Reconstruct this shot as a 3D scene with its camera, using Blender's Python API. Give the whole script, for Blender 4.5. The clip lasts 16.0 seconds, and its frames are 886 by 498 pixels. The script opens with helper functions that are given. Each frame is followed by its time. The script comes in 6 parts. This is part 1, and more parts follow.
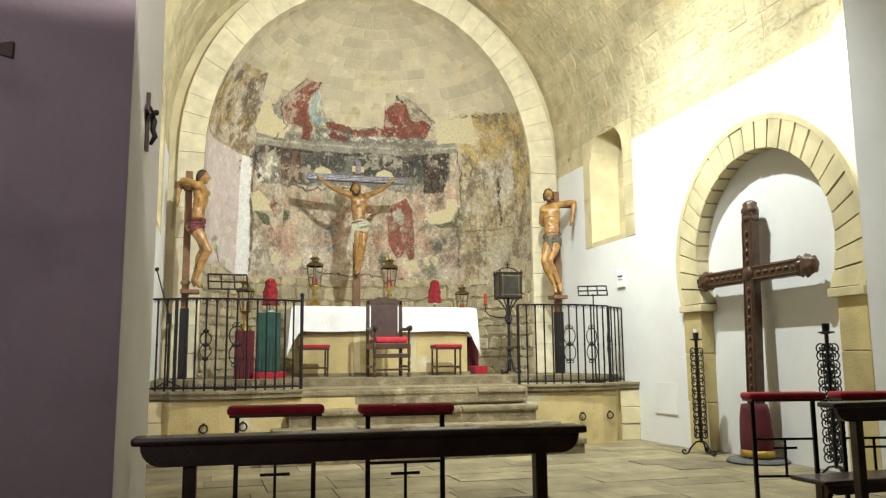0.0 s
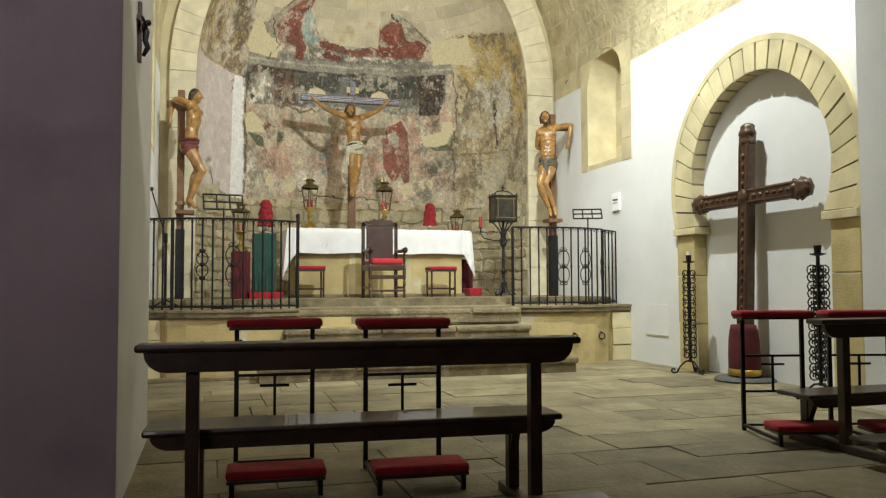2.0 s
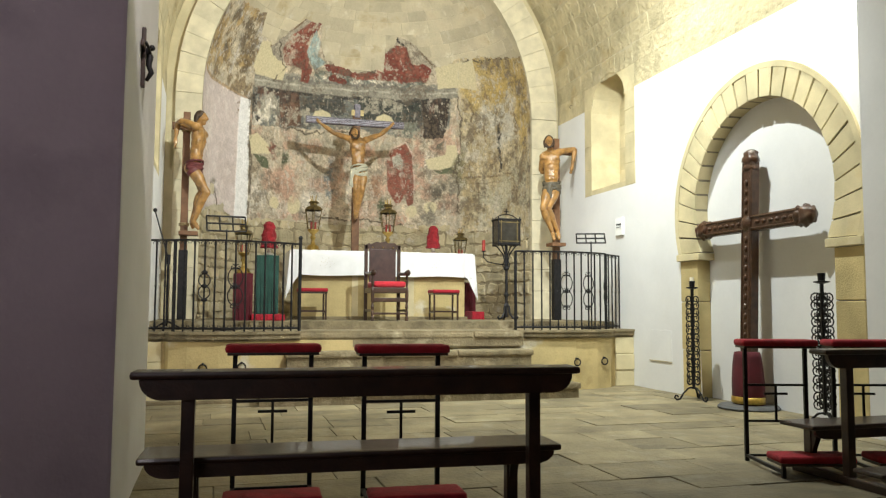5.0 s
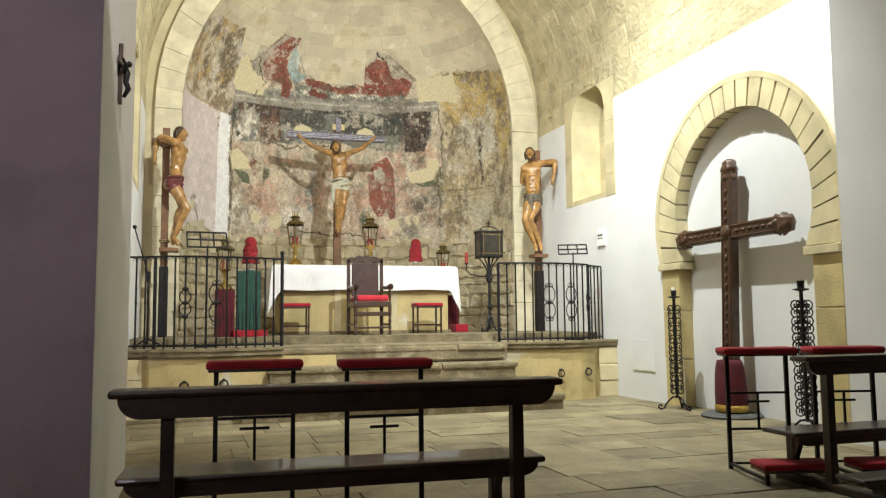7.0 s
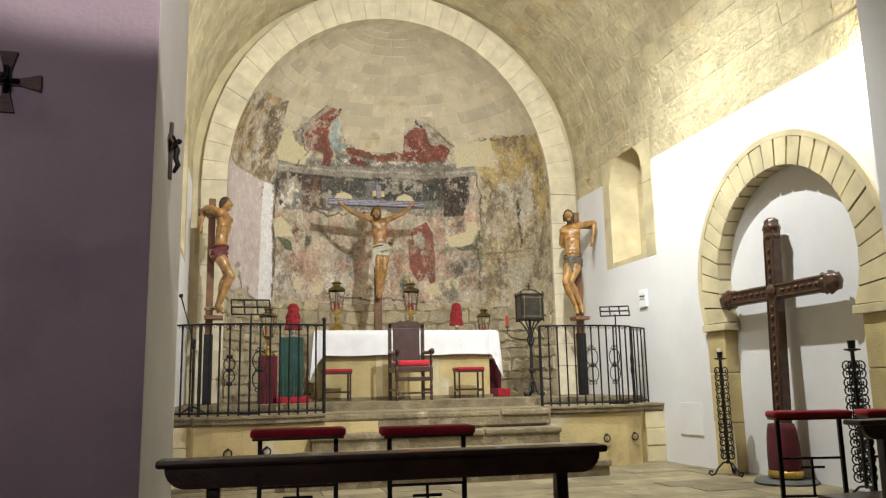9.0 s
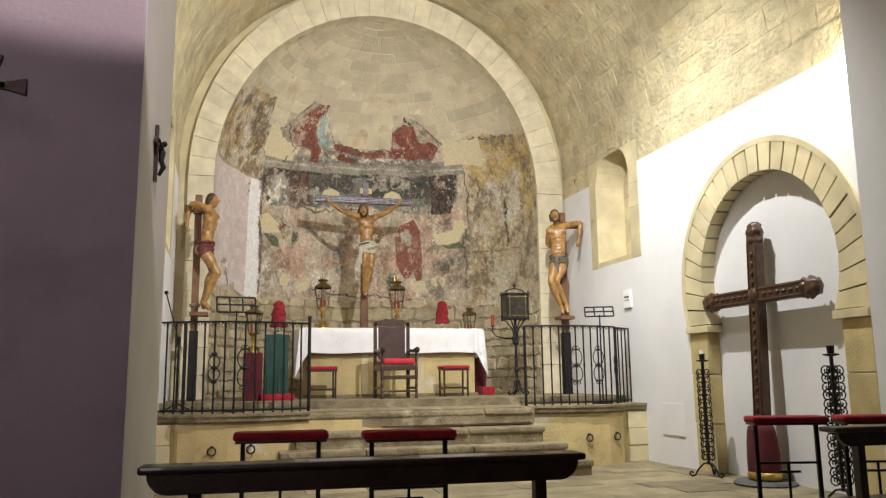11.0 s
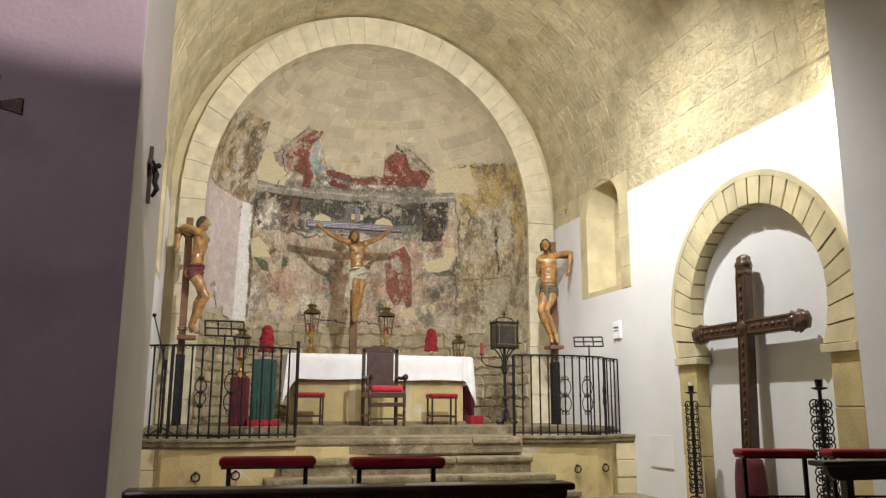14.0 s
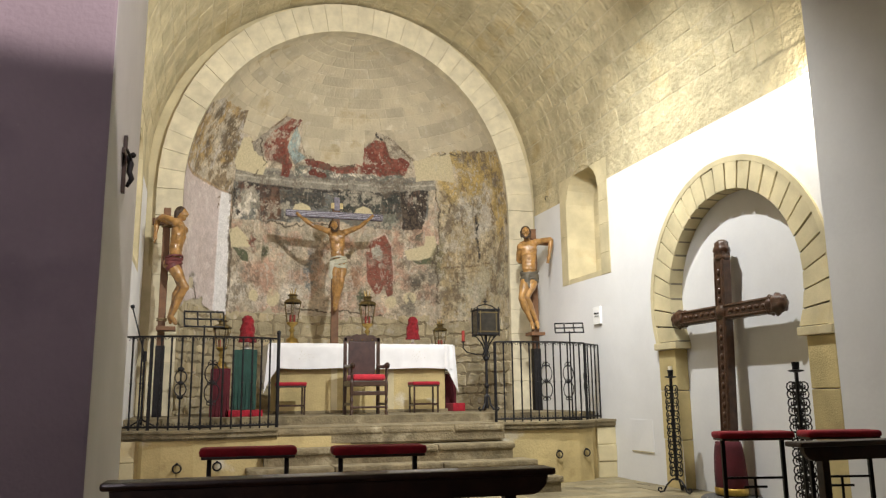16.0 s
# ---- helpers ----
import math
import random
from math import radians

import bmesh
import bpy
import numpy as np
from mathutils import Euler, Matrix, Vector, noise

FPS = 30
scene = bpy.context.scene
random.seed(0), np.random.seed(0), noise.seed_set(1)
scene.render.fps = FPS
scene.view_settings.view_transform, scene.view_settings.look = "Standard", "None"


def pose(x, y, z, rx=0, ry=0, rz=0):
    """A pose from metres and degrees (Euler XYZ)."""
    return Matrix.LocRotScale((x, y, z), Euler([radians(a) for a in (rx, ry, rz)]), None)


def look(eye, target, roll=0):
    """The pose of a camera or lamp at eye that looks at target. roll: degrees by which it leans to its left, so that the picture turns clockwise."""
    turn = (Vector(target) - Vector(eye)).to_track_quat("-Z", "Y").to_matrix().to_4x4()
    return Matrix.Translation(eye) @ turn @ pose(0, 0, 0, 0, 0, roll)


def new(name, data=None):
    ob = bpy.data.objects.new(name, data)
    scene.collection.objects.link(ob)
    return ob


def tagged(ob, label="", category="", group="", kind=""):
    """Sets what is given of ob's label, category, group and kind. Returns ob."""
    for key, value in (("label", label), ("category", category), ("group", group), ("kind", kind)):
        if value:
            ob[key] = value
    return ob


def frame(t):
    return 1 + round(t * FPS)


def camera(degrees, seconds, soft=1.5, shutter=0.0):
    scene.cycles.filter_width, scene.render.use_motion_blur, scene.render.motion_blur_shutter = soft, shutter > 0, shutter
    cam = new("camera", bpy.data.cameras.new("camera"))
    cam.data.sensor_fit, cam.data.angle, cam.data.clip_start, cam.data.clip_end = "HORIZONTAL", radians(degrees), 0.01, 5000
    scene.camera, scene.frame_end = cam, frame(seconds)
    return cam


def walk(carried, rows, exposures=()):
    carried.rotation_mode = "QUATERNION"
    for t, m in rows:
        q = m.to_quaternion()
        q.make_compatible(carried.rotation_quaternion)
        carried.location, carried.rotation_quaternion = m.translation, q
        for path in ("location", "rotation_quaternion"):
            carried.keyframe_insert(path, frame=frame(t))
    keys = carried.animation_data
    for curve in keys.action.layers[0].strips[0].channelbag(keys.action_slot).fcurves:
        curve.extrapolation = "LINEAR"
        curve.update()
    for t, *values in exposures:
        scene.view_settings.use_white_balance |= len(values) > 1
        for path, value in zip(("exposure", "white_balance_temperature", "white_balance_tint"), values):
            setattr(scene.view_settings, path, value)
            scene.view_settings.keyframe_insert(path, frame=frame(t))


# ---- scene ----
cam = camera(59.1, 16.0, 1.25)
PATH = [
    (0, (-0.021, -0.002, 1.130), (0.5317, 1.8989, 1.4116), -0.53),
    (0.5, (0.009, -0.001, 1.110), (0.6750, 1.8742, 1.3049), -0.70),
    (1, (-0.014, -0.002, 1.105), (0.5875, 1.8960, 1.2975), -0.38),
    (1.5, (-0.014, -0.005, 1.101), (0.6423, 1.8733, 1.3021), 1.30),
    (2, (-0.041, -0.005, 1.066), (0.5301, 1.9091, 1.1610), -0.21),
    (2.5, (-0.033, -0.001, 1.071), (0.5211, 1.9200, 1.1085), -0.53),
    (3, (-0.029, 0.002, 1.089), (0.4732, 1.9326, 1.2264), 0.38),
    (3.5, (-0.022, 0.000, 1.103), (0.5126, 1.9123, 1.3443), -1.03),
    (4, (-0.021, -0.001, 1.098), (0.5221, 1.9179, 1.2527), 0.93),
    (6.5, (-0.000, 0.001, 1.101), (0.5871, 1.9075, 1.2442), -0.86),
    (7, (0.000, 0.000, 1.100), (0.5989, 1.8996, 1.2813), -0.60),
    (7.5, (-0.002, 0.002, 1.097), (0.6030, 1.8993, 1.2784), -0.02),
    (8, (-0.001, -0.006, 1.107), (0.6660, 1.8677, 1.3147), 1.23),
    (8.5, (-0.038, -0.024, 1.099), (0.6198, 1.8259, 1.4809), -0.52),
    (9, (-0.011, -0.044, 1.114), (0.4861, 1.8628, 1.4556), -1.19),
    (9.2, (0.005, -0.029, 1.120), (0.5417, 1.8706, 1.4416), -1.23),
    (11.3, (-0.001, -0.098, 1.177), (0.5254, 1.8038, 1.5057), -0.67),
    (11.5, (-0.010, -0.096, 1.176), (0.5164, 1.8020, 1.5232), -0.87),
    (12, (-0.011, -0.094, 1.172), (0.5198, 1.8020, 1.5237), -0.55),
    (12.5, (-0.012, -0.095, 1.171), (0.5132, 1.8011, 1.5311), -0.58),
    (13, (-0.013, -0.099, 1.171), (0.5228, 1.7903, 1.5472), -0.14),
    (13.5, (-0.012, -0.098, 1.167), (0.5271, 1.7887, 1.5535), 0.14),
    (14, (-0.013, -0.095, 1.167), (0.5361, 1.7870, 1.5638), 0.21),
    (14.5, (-0.013, -0.099, 1.165), (0.5420, 1.7814, 1.5632), 0.32),
    (15, (0.001, -0.094, 1.163), (0.5841, 1.7841, 1.5273), -0.31),
    (15.5, (0.001, -0.091, 1.163), (0.5911, 1.7846, 1.5280), -0.38),
    (16, (0.001, -0.089, 1.164), (0.5975, 1.7842, 1.5311), -0.64),
]
EXPOSURES = [(0.0, 0.60, 6500, 3), (0.5, 0.42, 6500, 3), (1.5, 0.27, 6500, 3), (2.5, 0.24, 6500, 4), (3.5, 0.43, 6500, 4), (4.0, 0.47, 6450, 4), (7.0, 0.54, 6450, 6), (8.0, 0.36, 6500, 8), (9.0, 0.31, 6500, 11), (11.5, 0.21, 6600, 14), (12.5, 0.20, 6600, 14), (14.0, 0.18, 6600, 14), (16.0, 0.18, 6600, 13)]
walk(cam, [(t, look(eye, target, roll)) for t, eye, target, roll in PATH], EXPOSURES)

# ---- plan, in metres ----
XL, XR = -0.80, 5.776          # side walls of the chancel
XC = 2.49                      # axis of vault and apse
YA = 12.57                     # wall of the apse arch
YP0, YP1 = 4.0, 5.9            # near pier
ZS = 4.32                      # springing of the vault
VA, VB = 3.288, 3.76           # half width and rise of the vault
ZI = 4.40                      # springing of the apse arch
IA, IB = 2.77, 3.04            # inner curve of that arch
OA, OB = 3.235, 3.535            # its outer curve
PZ, DZ = 0.80, 0.90            # platform and altar floor

# ---- light ----
world = bpy.data.worlds.new("night")
scene.world = world
world.use_nodes = True
world.node_tree.nodes["Background"].inputs[0].default_value = (0.9, 0.85, 1.0, 1)
world.node_tree.nodes["Background"].inputs[1].default_value = 0.01


def lamp(name, kind, place, aim, watts, colour, size=0.2, spread=None):
    data = bpy.data.lights.new(name, kind)
    data.energy, data.color = watts, colour
    if kind == "SPOT":
        data.spot_size, data.spot_blend, data.shadow_soft_size = radians(spread or 120), 0.6, size
    elif kind == "AREA":
        data.size = size
    else:
        data.shadow_soft_size = size
    ob = new(name, data)
    ob.matrix_world = look(place, aim)
    return ob


WARM = (0.946, 0.980, 0.960)
lamp("flood_light_centre", "SPOT", (2.8, 6.1, 5.8), (2.3, 12.6, 3.4), 1270, WARM, 0.07, 128).data.spot_blend = 0.9
lamp("flood_light_crown", "SPOT", (3.40, 7.50, 7.15), (5.10, 8.2, 1.6), 1480, WARM, 0.05, 100).data.spot_blend = 1.0
lamp("flood_light_right", "POINT", (5.62, 5.66, 4.08), (3.5, 9.0, 5.6), 54, (1.0, 0.95, 0.78), 0.05)
# added fill without a known source, brightens the left pier's front
lamp("nave_fill", "AREA", (-1.9, -2.0, 3.0), (-1.6, 4.0, 2.6), 10.4, (1.0, 0.90, 0.98), 1.2).data.spread = radians(80)
lamp("nave_spot", "SPOT", (0.6, 1.2, 5.4), (0.0, 4.0, 5.6), 560, (1.0, 0.88, 0.88), 0.04, 92).data.spot_blend = 0.10

# ---- materials ----
def material(name, base, rough=0.8, metal=0.0, spread=0.25, scale=6.0, fine=60.0, bump=0.15, tints=(), pieces=0.0, islands=0.0, sheen=0.0, coat=0.0, deep=0.02):
    """A surface with stains (scale), grain (fine) and relief; pieces and islands: how far single pieces differ."""
    m = bpy.data.materials.new(name)
    m.use_nodes = True
    nt = m.node_tree
    n, ln = nt.nodes, nt.links
    b = n["Principled BSDF"]
    b.inputs["Roughness"].default_value, b.inputs["Metallic"].default_value = rough, metal
    b.inputs["Sheen Weight"].default_value, b.inputs["Coat Weight"].default_value = sheen, coat
    tc = n.new("ShaderNodeTexCoord")

    def noisy(size, detail=5.0):
        t = n.new("ShaderNodeTexNoise")
        t.inputs["Scale"].default_value, t.inputs["Detail"].default_value = size, detail
        ln.new(tc.outputs["Object"], t.inputs["Vector"])
        return t

    def mix(fac, a, c):
        x = n.new("ShaderNodeMix")
        x.data_type = "RGBA"
        if isinstance(fac, float):
            x.inputs[0].default_value = fac
        else:
            ln.new(fac, x.inputs[0])
        for k, v in ((6, a), (7, c)):
            if isinstance(v, tuple):
                x.inputs[k].default_value = (*v, 1)
            else:
                ln.new(v, x.inputs[k])
        return x.outputs[2]

    def ramp(src, lo, hi):
        r = n.new("ShaderNodeMapRange")
        r.inputs[1].default_value, r.inputs[2].default_value = lo, hi
        ln.new(src, r.inputs[0])
        return r.outputs[0]

    big, small = noisy(scale), noisy(fine, 6.0)
    dark = tuple(c * (1 - spread) for c in base)
    light = tuple(min(c * (1 + spread), 0.95) for c in base)
    col = mix(ramp(big.outputs[0], 0.3, 0.7), dark, light)
    for k, (tint, lo, hi, size) in enumerate(tints):
        t = noisy(size, 8.0)
        ln.new(ramp(t.outputs[0], lo, hi), (mx := n.new("ShaderNodeMix")).inputs[0])
        mx.data_type = "RGBA"
        ln.new(col, mx.inputs[6])
        mx.inputs[7].default_value = (*tint, 1)
        col = mx.outputs[2]
    hsv = n.new("ShaderNodeHueSaturation")
    ln.new(col, hsv.inputs["Color"])
    add = n.new("ShaderNodeMapRange")
    add.inputs[3].default_value, add.inputs[4].default_value = 1 - spread * 0.5, 1 + spread * 0.5
    ln.new(small.outputs[0], add.inputs[0])
    val = add.outputs[0]
    for amount, node, socket in ((pieces, "ShaderNodeObjectInfo", "Random"), (islands, "ShaderNodeNewGeometry", "Random Per Island")):
        if amount:
            src = n.new(node)
            r = n.new("ShaderNodeMapRange")
            r.inputs[3].default_value, r.inputs[4].default_value = 1 - amount, 1 + amount
            ln.new(src.outputs[socket], r.inputs[0])
            mu = n.new("ShaderNodeMath")
            mu.operation = "MULTIPLY"
            ln.new(val, mu.inputs[0]), ln.new(r.outputs[0], mu.inputs[1])
            val = mu.outputs[0]
    ln.new(val, hsv.inputs["Value"])
    ln.new(hsv.outputs[0], b.inputs["Base Color"])
    if bump:
        bp = n.new("ShaderNodeBump")
        bp.inputs["Strength"].default_value, bp.inputs["Distance"].default_value = bump, deep
        ad = n.new("ShaderNodeMath")
        ln.new(big.outputs[0], ad.inputs[0]), ln.new(small.outputs[0], ad.inputs[1])
        ln.new(ad.outputs[0], bp.inputs["Height"])
        ln.new(bp.outputs[0], b.inputs["Normal"])
    return m


M = {
    "plaster": material("white_limewash", (0.73, 0.725, 0.72), 0.9, spread=0.05, scale=1.5, fine=25, bump=0.06),
    "purple": material("lilac_grey_pier_face", (0.40, 0.33, 0.36), 0.92, spread=0.09, scale=1.3, fine=30, bump=0.25, tints=(((0.33, 0.27, 0.30), 0.54, 0.70, 1.8), ((0.50, 0.44, 0.46), 0.70, 0.74, 9.0))),
    "stone": material("pale_sandstone", (0.55, 0.475, 0.29), 0.92, spread=0.17, scale=3, fine=70, bump=0.13, pieces=0.10, tints=(((0.45, 0.33, 0.15), 0.62, 0.85, 2.2),)),
    "vault": material("vault_sandstone", (0.50, 0.43, 0.265), 0.95, spread=0.20, scale=3.4, fine=15, bump=1.0, deep=0.032, islands=0.11, tints=(((0.40, 0.29, 0.12), 0.58, 0.80, 1.6), ((0.60, 0.53, 0.36), 0.60, 0.75, 4.5))),
    "dome": material("dome_sandstone", (0.60, 0.53, 0.375), 0.95, spread=0.13, scale=2.4, fine=26, bump=0.6, pieces=0.12, deep=0.03, tints=(((0.43, 0.33, 0.17), 0.58, 0.76, 2.4), ((0.68, 0.62, 0.48), 0.58, 0.70, 5.0))),
    "rubble": material("rubble_sandstone", (0.47, 0.40, 0.255), 0.95, spread=0.22, scale=4.0, fine=30, bump=0.7, pieces=0.16, tints=(((0.36, 0.27, 0.14), 0.60, 0.78, 2.5), ((0.58, 0.53, 0.42), 0.56, 0.72, 6.0)), deep=0.04),
    "rubblejoint": material("rubble_mortar", (0.31, 0.255, 0.16), 0.95, spread=0.30, scale=7, fine=45, bump=0.6),
    "arch": material("bright_dressed_sandstone", (0.60, 0.535, 0.375), 0.9, spread=0.15, scale=5, fine=60, bump=0.15, pieces=0.05),
    "ochrestone": material("ochre_jamb_stone", (0.50, 0.40, 0.19), 0.92, spread=0.16, scale=4, fine=60, bump=0.35, pieces=0.1),
    "oakgloss": material("polished_carving", (0.058, 0.024, 0.011), 0.32, spread=0.35, scale=20, fine=90, bump=0.1, coat=0.4),
    "cushion": material("bright_red_cushion", (0.42, 0.012, 0.025), 0.85, spread=0.2, scale=12, fine=90, bump=0.3, sheen=0.2),
    "chairwood": material("dark_chair_wood", (0.05, 0.024, 0.014), 0.4, spread=0.35, scale=12, fine=90, bump=0.15, coat=0.2),
    "thread": material("grey_thread", (0.60, 0.57, 0.48), 0.9, spread=0.2, scale=40),
    "silver": material("pale_silver", (0.70, 0.66, 0.60), 0.3, 0.9, spread=0.15, scale=20),
    "smoked": material("smoked_glass", (0.03, 0.026, 0.02), 0.12, spread=0.4, scale=14, bump=0.0),
    "vaultjoint": material("vault_mortar", (0.50, 0.44, 0.29), 0.95, spread=0.2, scale=5, fine=60),
    "joint2": material("lime_mortar", (0.56, 0.49, 0.345), 0.95, spread=0.25, scale=6, fine=60),
    "yellow": material("ochre_plaster", (0.49, 0.385, 0.18), 0.9, spread=0.16, scale=3.0, fine=40, bump=0.35, tints=(((0.60, 0.55, 0.42), 0.62, 0.72, 2.2), ((0.33, 0.24, 0.10), 0.60, 0.78, 3.6))),
    "floor": material("worn_floor_stone", (0.235, 0.195, 0.112), 0.62, spread=0.34, scale=2.6, fine=30, bump=0.5, pieces=0.26, tints=(((0.30, 0.27, 0.19), 0.55, 0.75, 5.0), ((0.11, 0.09, 0.055), 0.60, 0.78, 1.3))),
    "joint": material("joint_mortar", (0.19, 0.165, 0.115), 0.95, spread=0.2, scale=8, fine=60),
    "step": material("worn_step_stone", (0.20, 0.16, 0.090), 0.85, spread=0.30, scale=5, fine=35, bump=0.6, pieces=0.10, tints=(((0.36, 0.31, 0.20), 0.58, 0.74, 4.0), ((0.085, 0.065, 0.035), 0.60, 0.76, 2.2)), deep=0.03),
    "iron": material("black_iron", (0.018, 0.017, 0.018), 0.5, 0.6, spread=0.3, scale=20, fine=120, bump=0.1),
    "pew": material("dark_stained_wood", (0.032, 0.013, 0.007), 0.38, spread=0.45, scale=9, fine=80, bump=0.12, coat=0.25),
    "oak": material("carved_brown_wood", (0.062, 0.027, 0.012), 0.45, spread=0.4, scale=12, fine=90, bump=0.2, coat=0.15),
    "post": material("plain_brown_wood", (0.16, 0.075, 0.032), 0.6, spread=0.3, scale=10, fine=90, bump=0.2),
    "velvet": material("red_velvet", (0.32, 0.008, 0.020), 0.9, spread=0.25, scale=14, fine=150, bump=0.2, sheen=0.06),
    "redcloth": material("dark_red_cloth", (0.085, 0.006, 0.012), 0.9, spread=0.3, scale=5, fine=90, bump=0.3, sheen=0.03),
    "red": material("crimson_cloth", (0.22, 0.005, 0.010), 0.85, spread=0.35, scale=14, fine=60, bump=0.6, sheen=0.05),
    "green": material("dark_green_cloth", (0.016, 0.058, 0.044), 0.85, spread=0.3, scale=6, fine=90, bump=0.3, sheen=0.03),
    "linen": material("white_linen", (0.82, 0.82, 0.82), 0.9, spread=0.04, scale=8, fine=200, bump=0.08),
    "brass": material("old_brass", (0.42, 0.29, 0.09), 0.34, 1.0, spread=0.3, scale=14, fine=60, bump=0.1),
    "gilt": material("dull_gilt_paint", (0.50, 0.39, 0.17), 0.6, spread=0.3, scale=25, fine=90, bump=0.1),
    "gold": material("gilt_band", (0.62, 0.42, 0.10), 0.35, 0.9, spread=0.2, scale=20, fine=80),
    "bronze": material("dull_bronze", (0.17, 0.125, 0.05), 0.45, 0.8, spread=0.3, scale=20, fine=80),
    "skin": material("painted_wood_flesh", (0.33, 0.175, 0.054), 0.30, spread=0.40, scale=11, fine=45, bump=0.18, coat=0.5, tints=(((0.15, 0.065, 0.025), 0.60, 0.78, 6.0),)),
    "rope": material("hemp_rope", (0.30, 0.22, 0.11), 0.9, spread=0.3, scale=40, fine=120, bump=0.5),
    "palewood": material("pale_painted_grain", (0.45, 0.42, 0.48), 0.5, spread=0.2, scale=20),
    "hair": material("painted_brown_hair", (0.05, 0.028, 0.014), 0.6, spread=0.3, scale=30, fine=90, bump=0.4),
    "loin": material("painted_dark_cloth", (0.09, 0.075, 0.05), 0.6, spread=0.3, scale=10, fine=60, bump=0.2),
    "loinred": material("painted_wine_cloth", (0.13, 0.03, 0.03), 0.6, spread=0.3, scale=10, fine=60, bump=0.2),
    "loinpale": material("painted_pale_cloth", (0.44, 0.42, 0.32), 0.6, spread=0.15, scale=10, fine=60, bump=0.2),
    "greywood": material("grey_lilac_wood", (0.14, 0.12, 0.15), 0.5, spread=0.5, scale=16, fine=80, bump=0.15),
    "wax": material("ivory_wax", (0.80, 0.74, 0.58), 0.5, spread=0.05, scale=9),
    "redwax": material("red_wax", (0.28, 0.025, 0.015), 0.45, spread=0.1, scale=9),
    "paper": material("white_card", (0.85, 0.85, 0.83), 0.7, spread=0.03, scale=20),
    "ink": material("black_ink", (0.03, 0.03, 0.03), 0.7, spread=0.1, scale=20),
    "slate": material("grey_slab", (0.09, 0.09, 0.09), 0.7, spread=0.2, scale=8),
    "leather": material("dark_leather", (0.050, 0.024, 0.020), 0.45, spread=0.3, scale=10, fine=90, bump=0.15),
}
glass = bpy.data.materials.new("lantern_glass")
glass.use_nodes = True
g = glass.node_tree.nodes["Principled BSDF"]
g.inputs["Transmission Weight"].default_value, g.inputs["Roughness"].default_value, g.inputs["IOR"].default_value = 1.0, 0.03, 1.1
M["glass"] = glass


# ---- shapes ----
def mesh_object(name, bm, mat, smooth=False):
    me = bpy.data.meshes.new(name)
    bmesh.ops.recalc_face_normals(bm, faces=bm.faces)
    bm.to_mesh(me)
    bm.free()
    for one in mat if isinstance(mat, (list, tuple)) else [mat]:
        me.materials.append(one)
    if smooth:
        for p in me.polygons:
            p.use_smooth = True
    return new(name, me)


def part(name, bm, mat, parent, label="", smooth=False):
    ob = mesh_object(name, bm, mat, smooth)
    ob.parent = parent
    if label:
        ob["label"] = label
    return ob


def thing(name, label, category, place=(0, 0, 0), turn=0.0, group=""):
    ob = new(name)
    ob.empty_display_size = 0.1
    ob.matrix_world = pose(*place, 0, 0, turn)
    return tagged(ob, label, category, group)


def structure(name, bm, mat, label, smooth=False, category=""):
    return tagged(mesh_object(name, bm, mat, smooth), label, category or name.split("_")[0], kind="structure")


def box(bm, x0, x1, y0, y1, z0, z1, bevel=0.0, m=None):
    r = bmesh.ops.create_cube(bm, size=1.0, matrix=Matrix.LocRotScale(((x0 + x1) / 2, (y0 + y1) / 2, (z0 + z1) / 2), None, (x1 - x0, y1 - y0, z1 - z0)))
    vs = r["verts"]
    if bevel:
        es = list({e for v in vs for e in v.link_edges})
        r = bmesh.ops.bevel(bm, geom=es, offset=bevel, segments=2, affect="EDGES", profile=0.6)
        vs = list({v for f in r["faces"] for v in f.verts})
    if m is not None:
        bmesh.ops.transform(bm, matrix=m, verts=vs)
    return bm


def boxes(*rows, bevel=0.0):
    bm = bmesh.new()
    for r in rows:
        box(bm, *r, bevel=bevel)
    return bm


def rod(bm, a, b, r, r2=None, seg=8):
    a, b = Vector(a), Vector(b)
    d = b - a
    m = Matrix.Translation((a + b) / 2) @ d.to_track_quat("Z", "Y").to_matrix().to_4x4()
    bmesh.ops.create_cone(bm, cap_ends=True, segments=seg, radius1=r, radius2=r if r2 is None else r2, depth=d.length, matrix=m)
    return bm


def rods(*rows, seg=8):
    bm = bmesh.new()
    for r in rows:
        rod(bm, *r, seg=seg)
    return bm


def ball(bm, c, r, scale=(1, 1, 1), seg=10, turn=None):
    m = Matrix.LocRotScale(c, turn, [r * s for s in scale])
    bmesh.ops.create_uvsphere(bm, u_segments=seg, v_segments=max(6, seg * 2 // 3), radius=1.0, matrix=m)
    return bm


def lathe(bm, profile, c=(0, 0, 0), seg=16):
    """profile: (radius, height) from the foot up."""
    rings = []
    for r, z in profile:
        rings.append([bm.verts.new((c[0] + r * math.cos(a), c[1] + r * math.sin(a), c[2] + z)) for a in (2 * math.pi * k / seg for k in range(seg))])
    for p, q in zip(rings, rings[1:]):
        for k in range(seg):
            bm.faces.new((p[k], p[(k + 1) % seg], q[(k + 1) % seg], q[k]))
    bm.faces.new(rings[0][::-1]), bm.faces.new(rings[-1])
    return bm


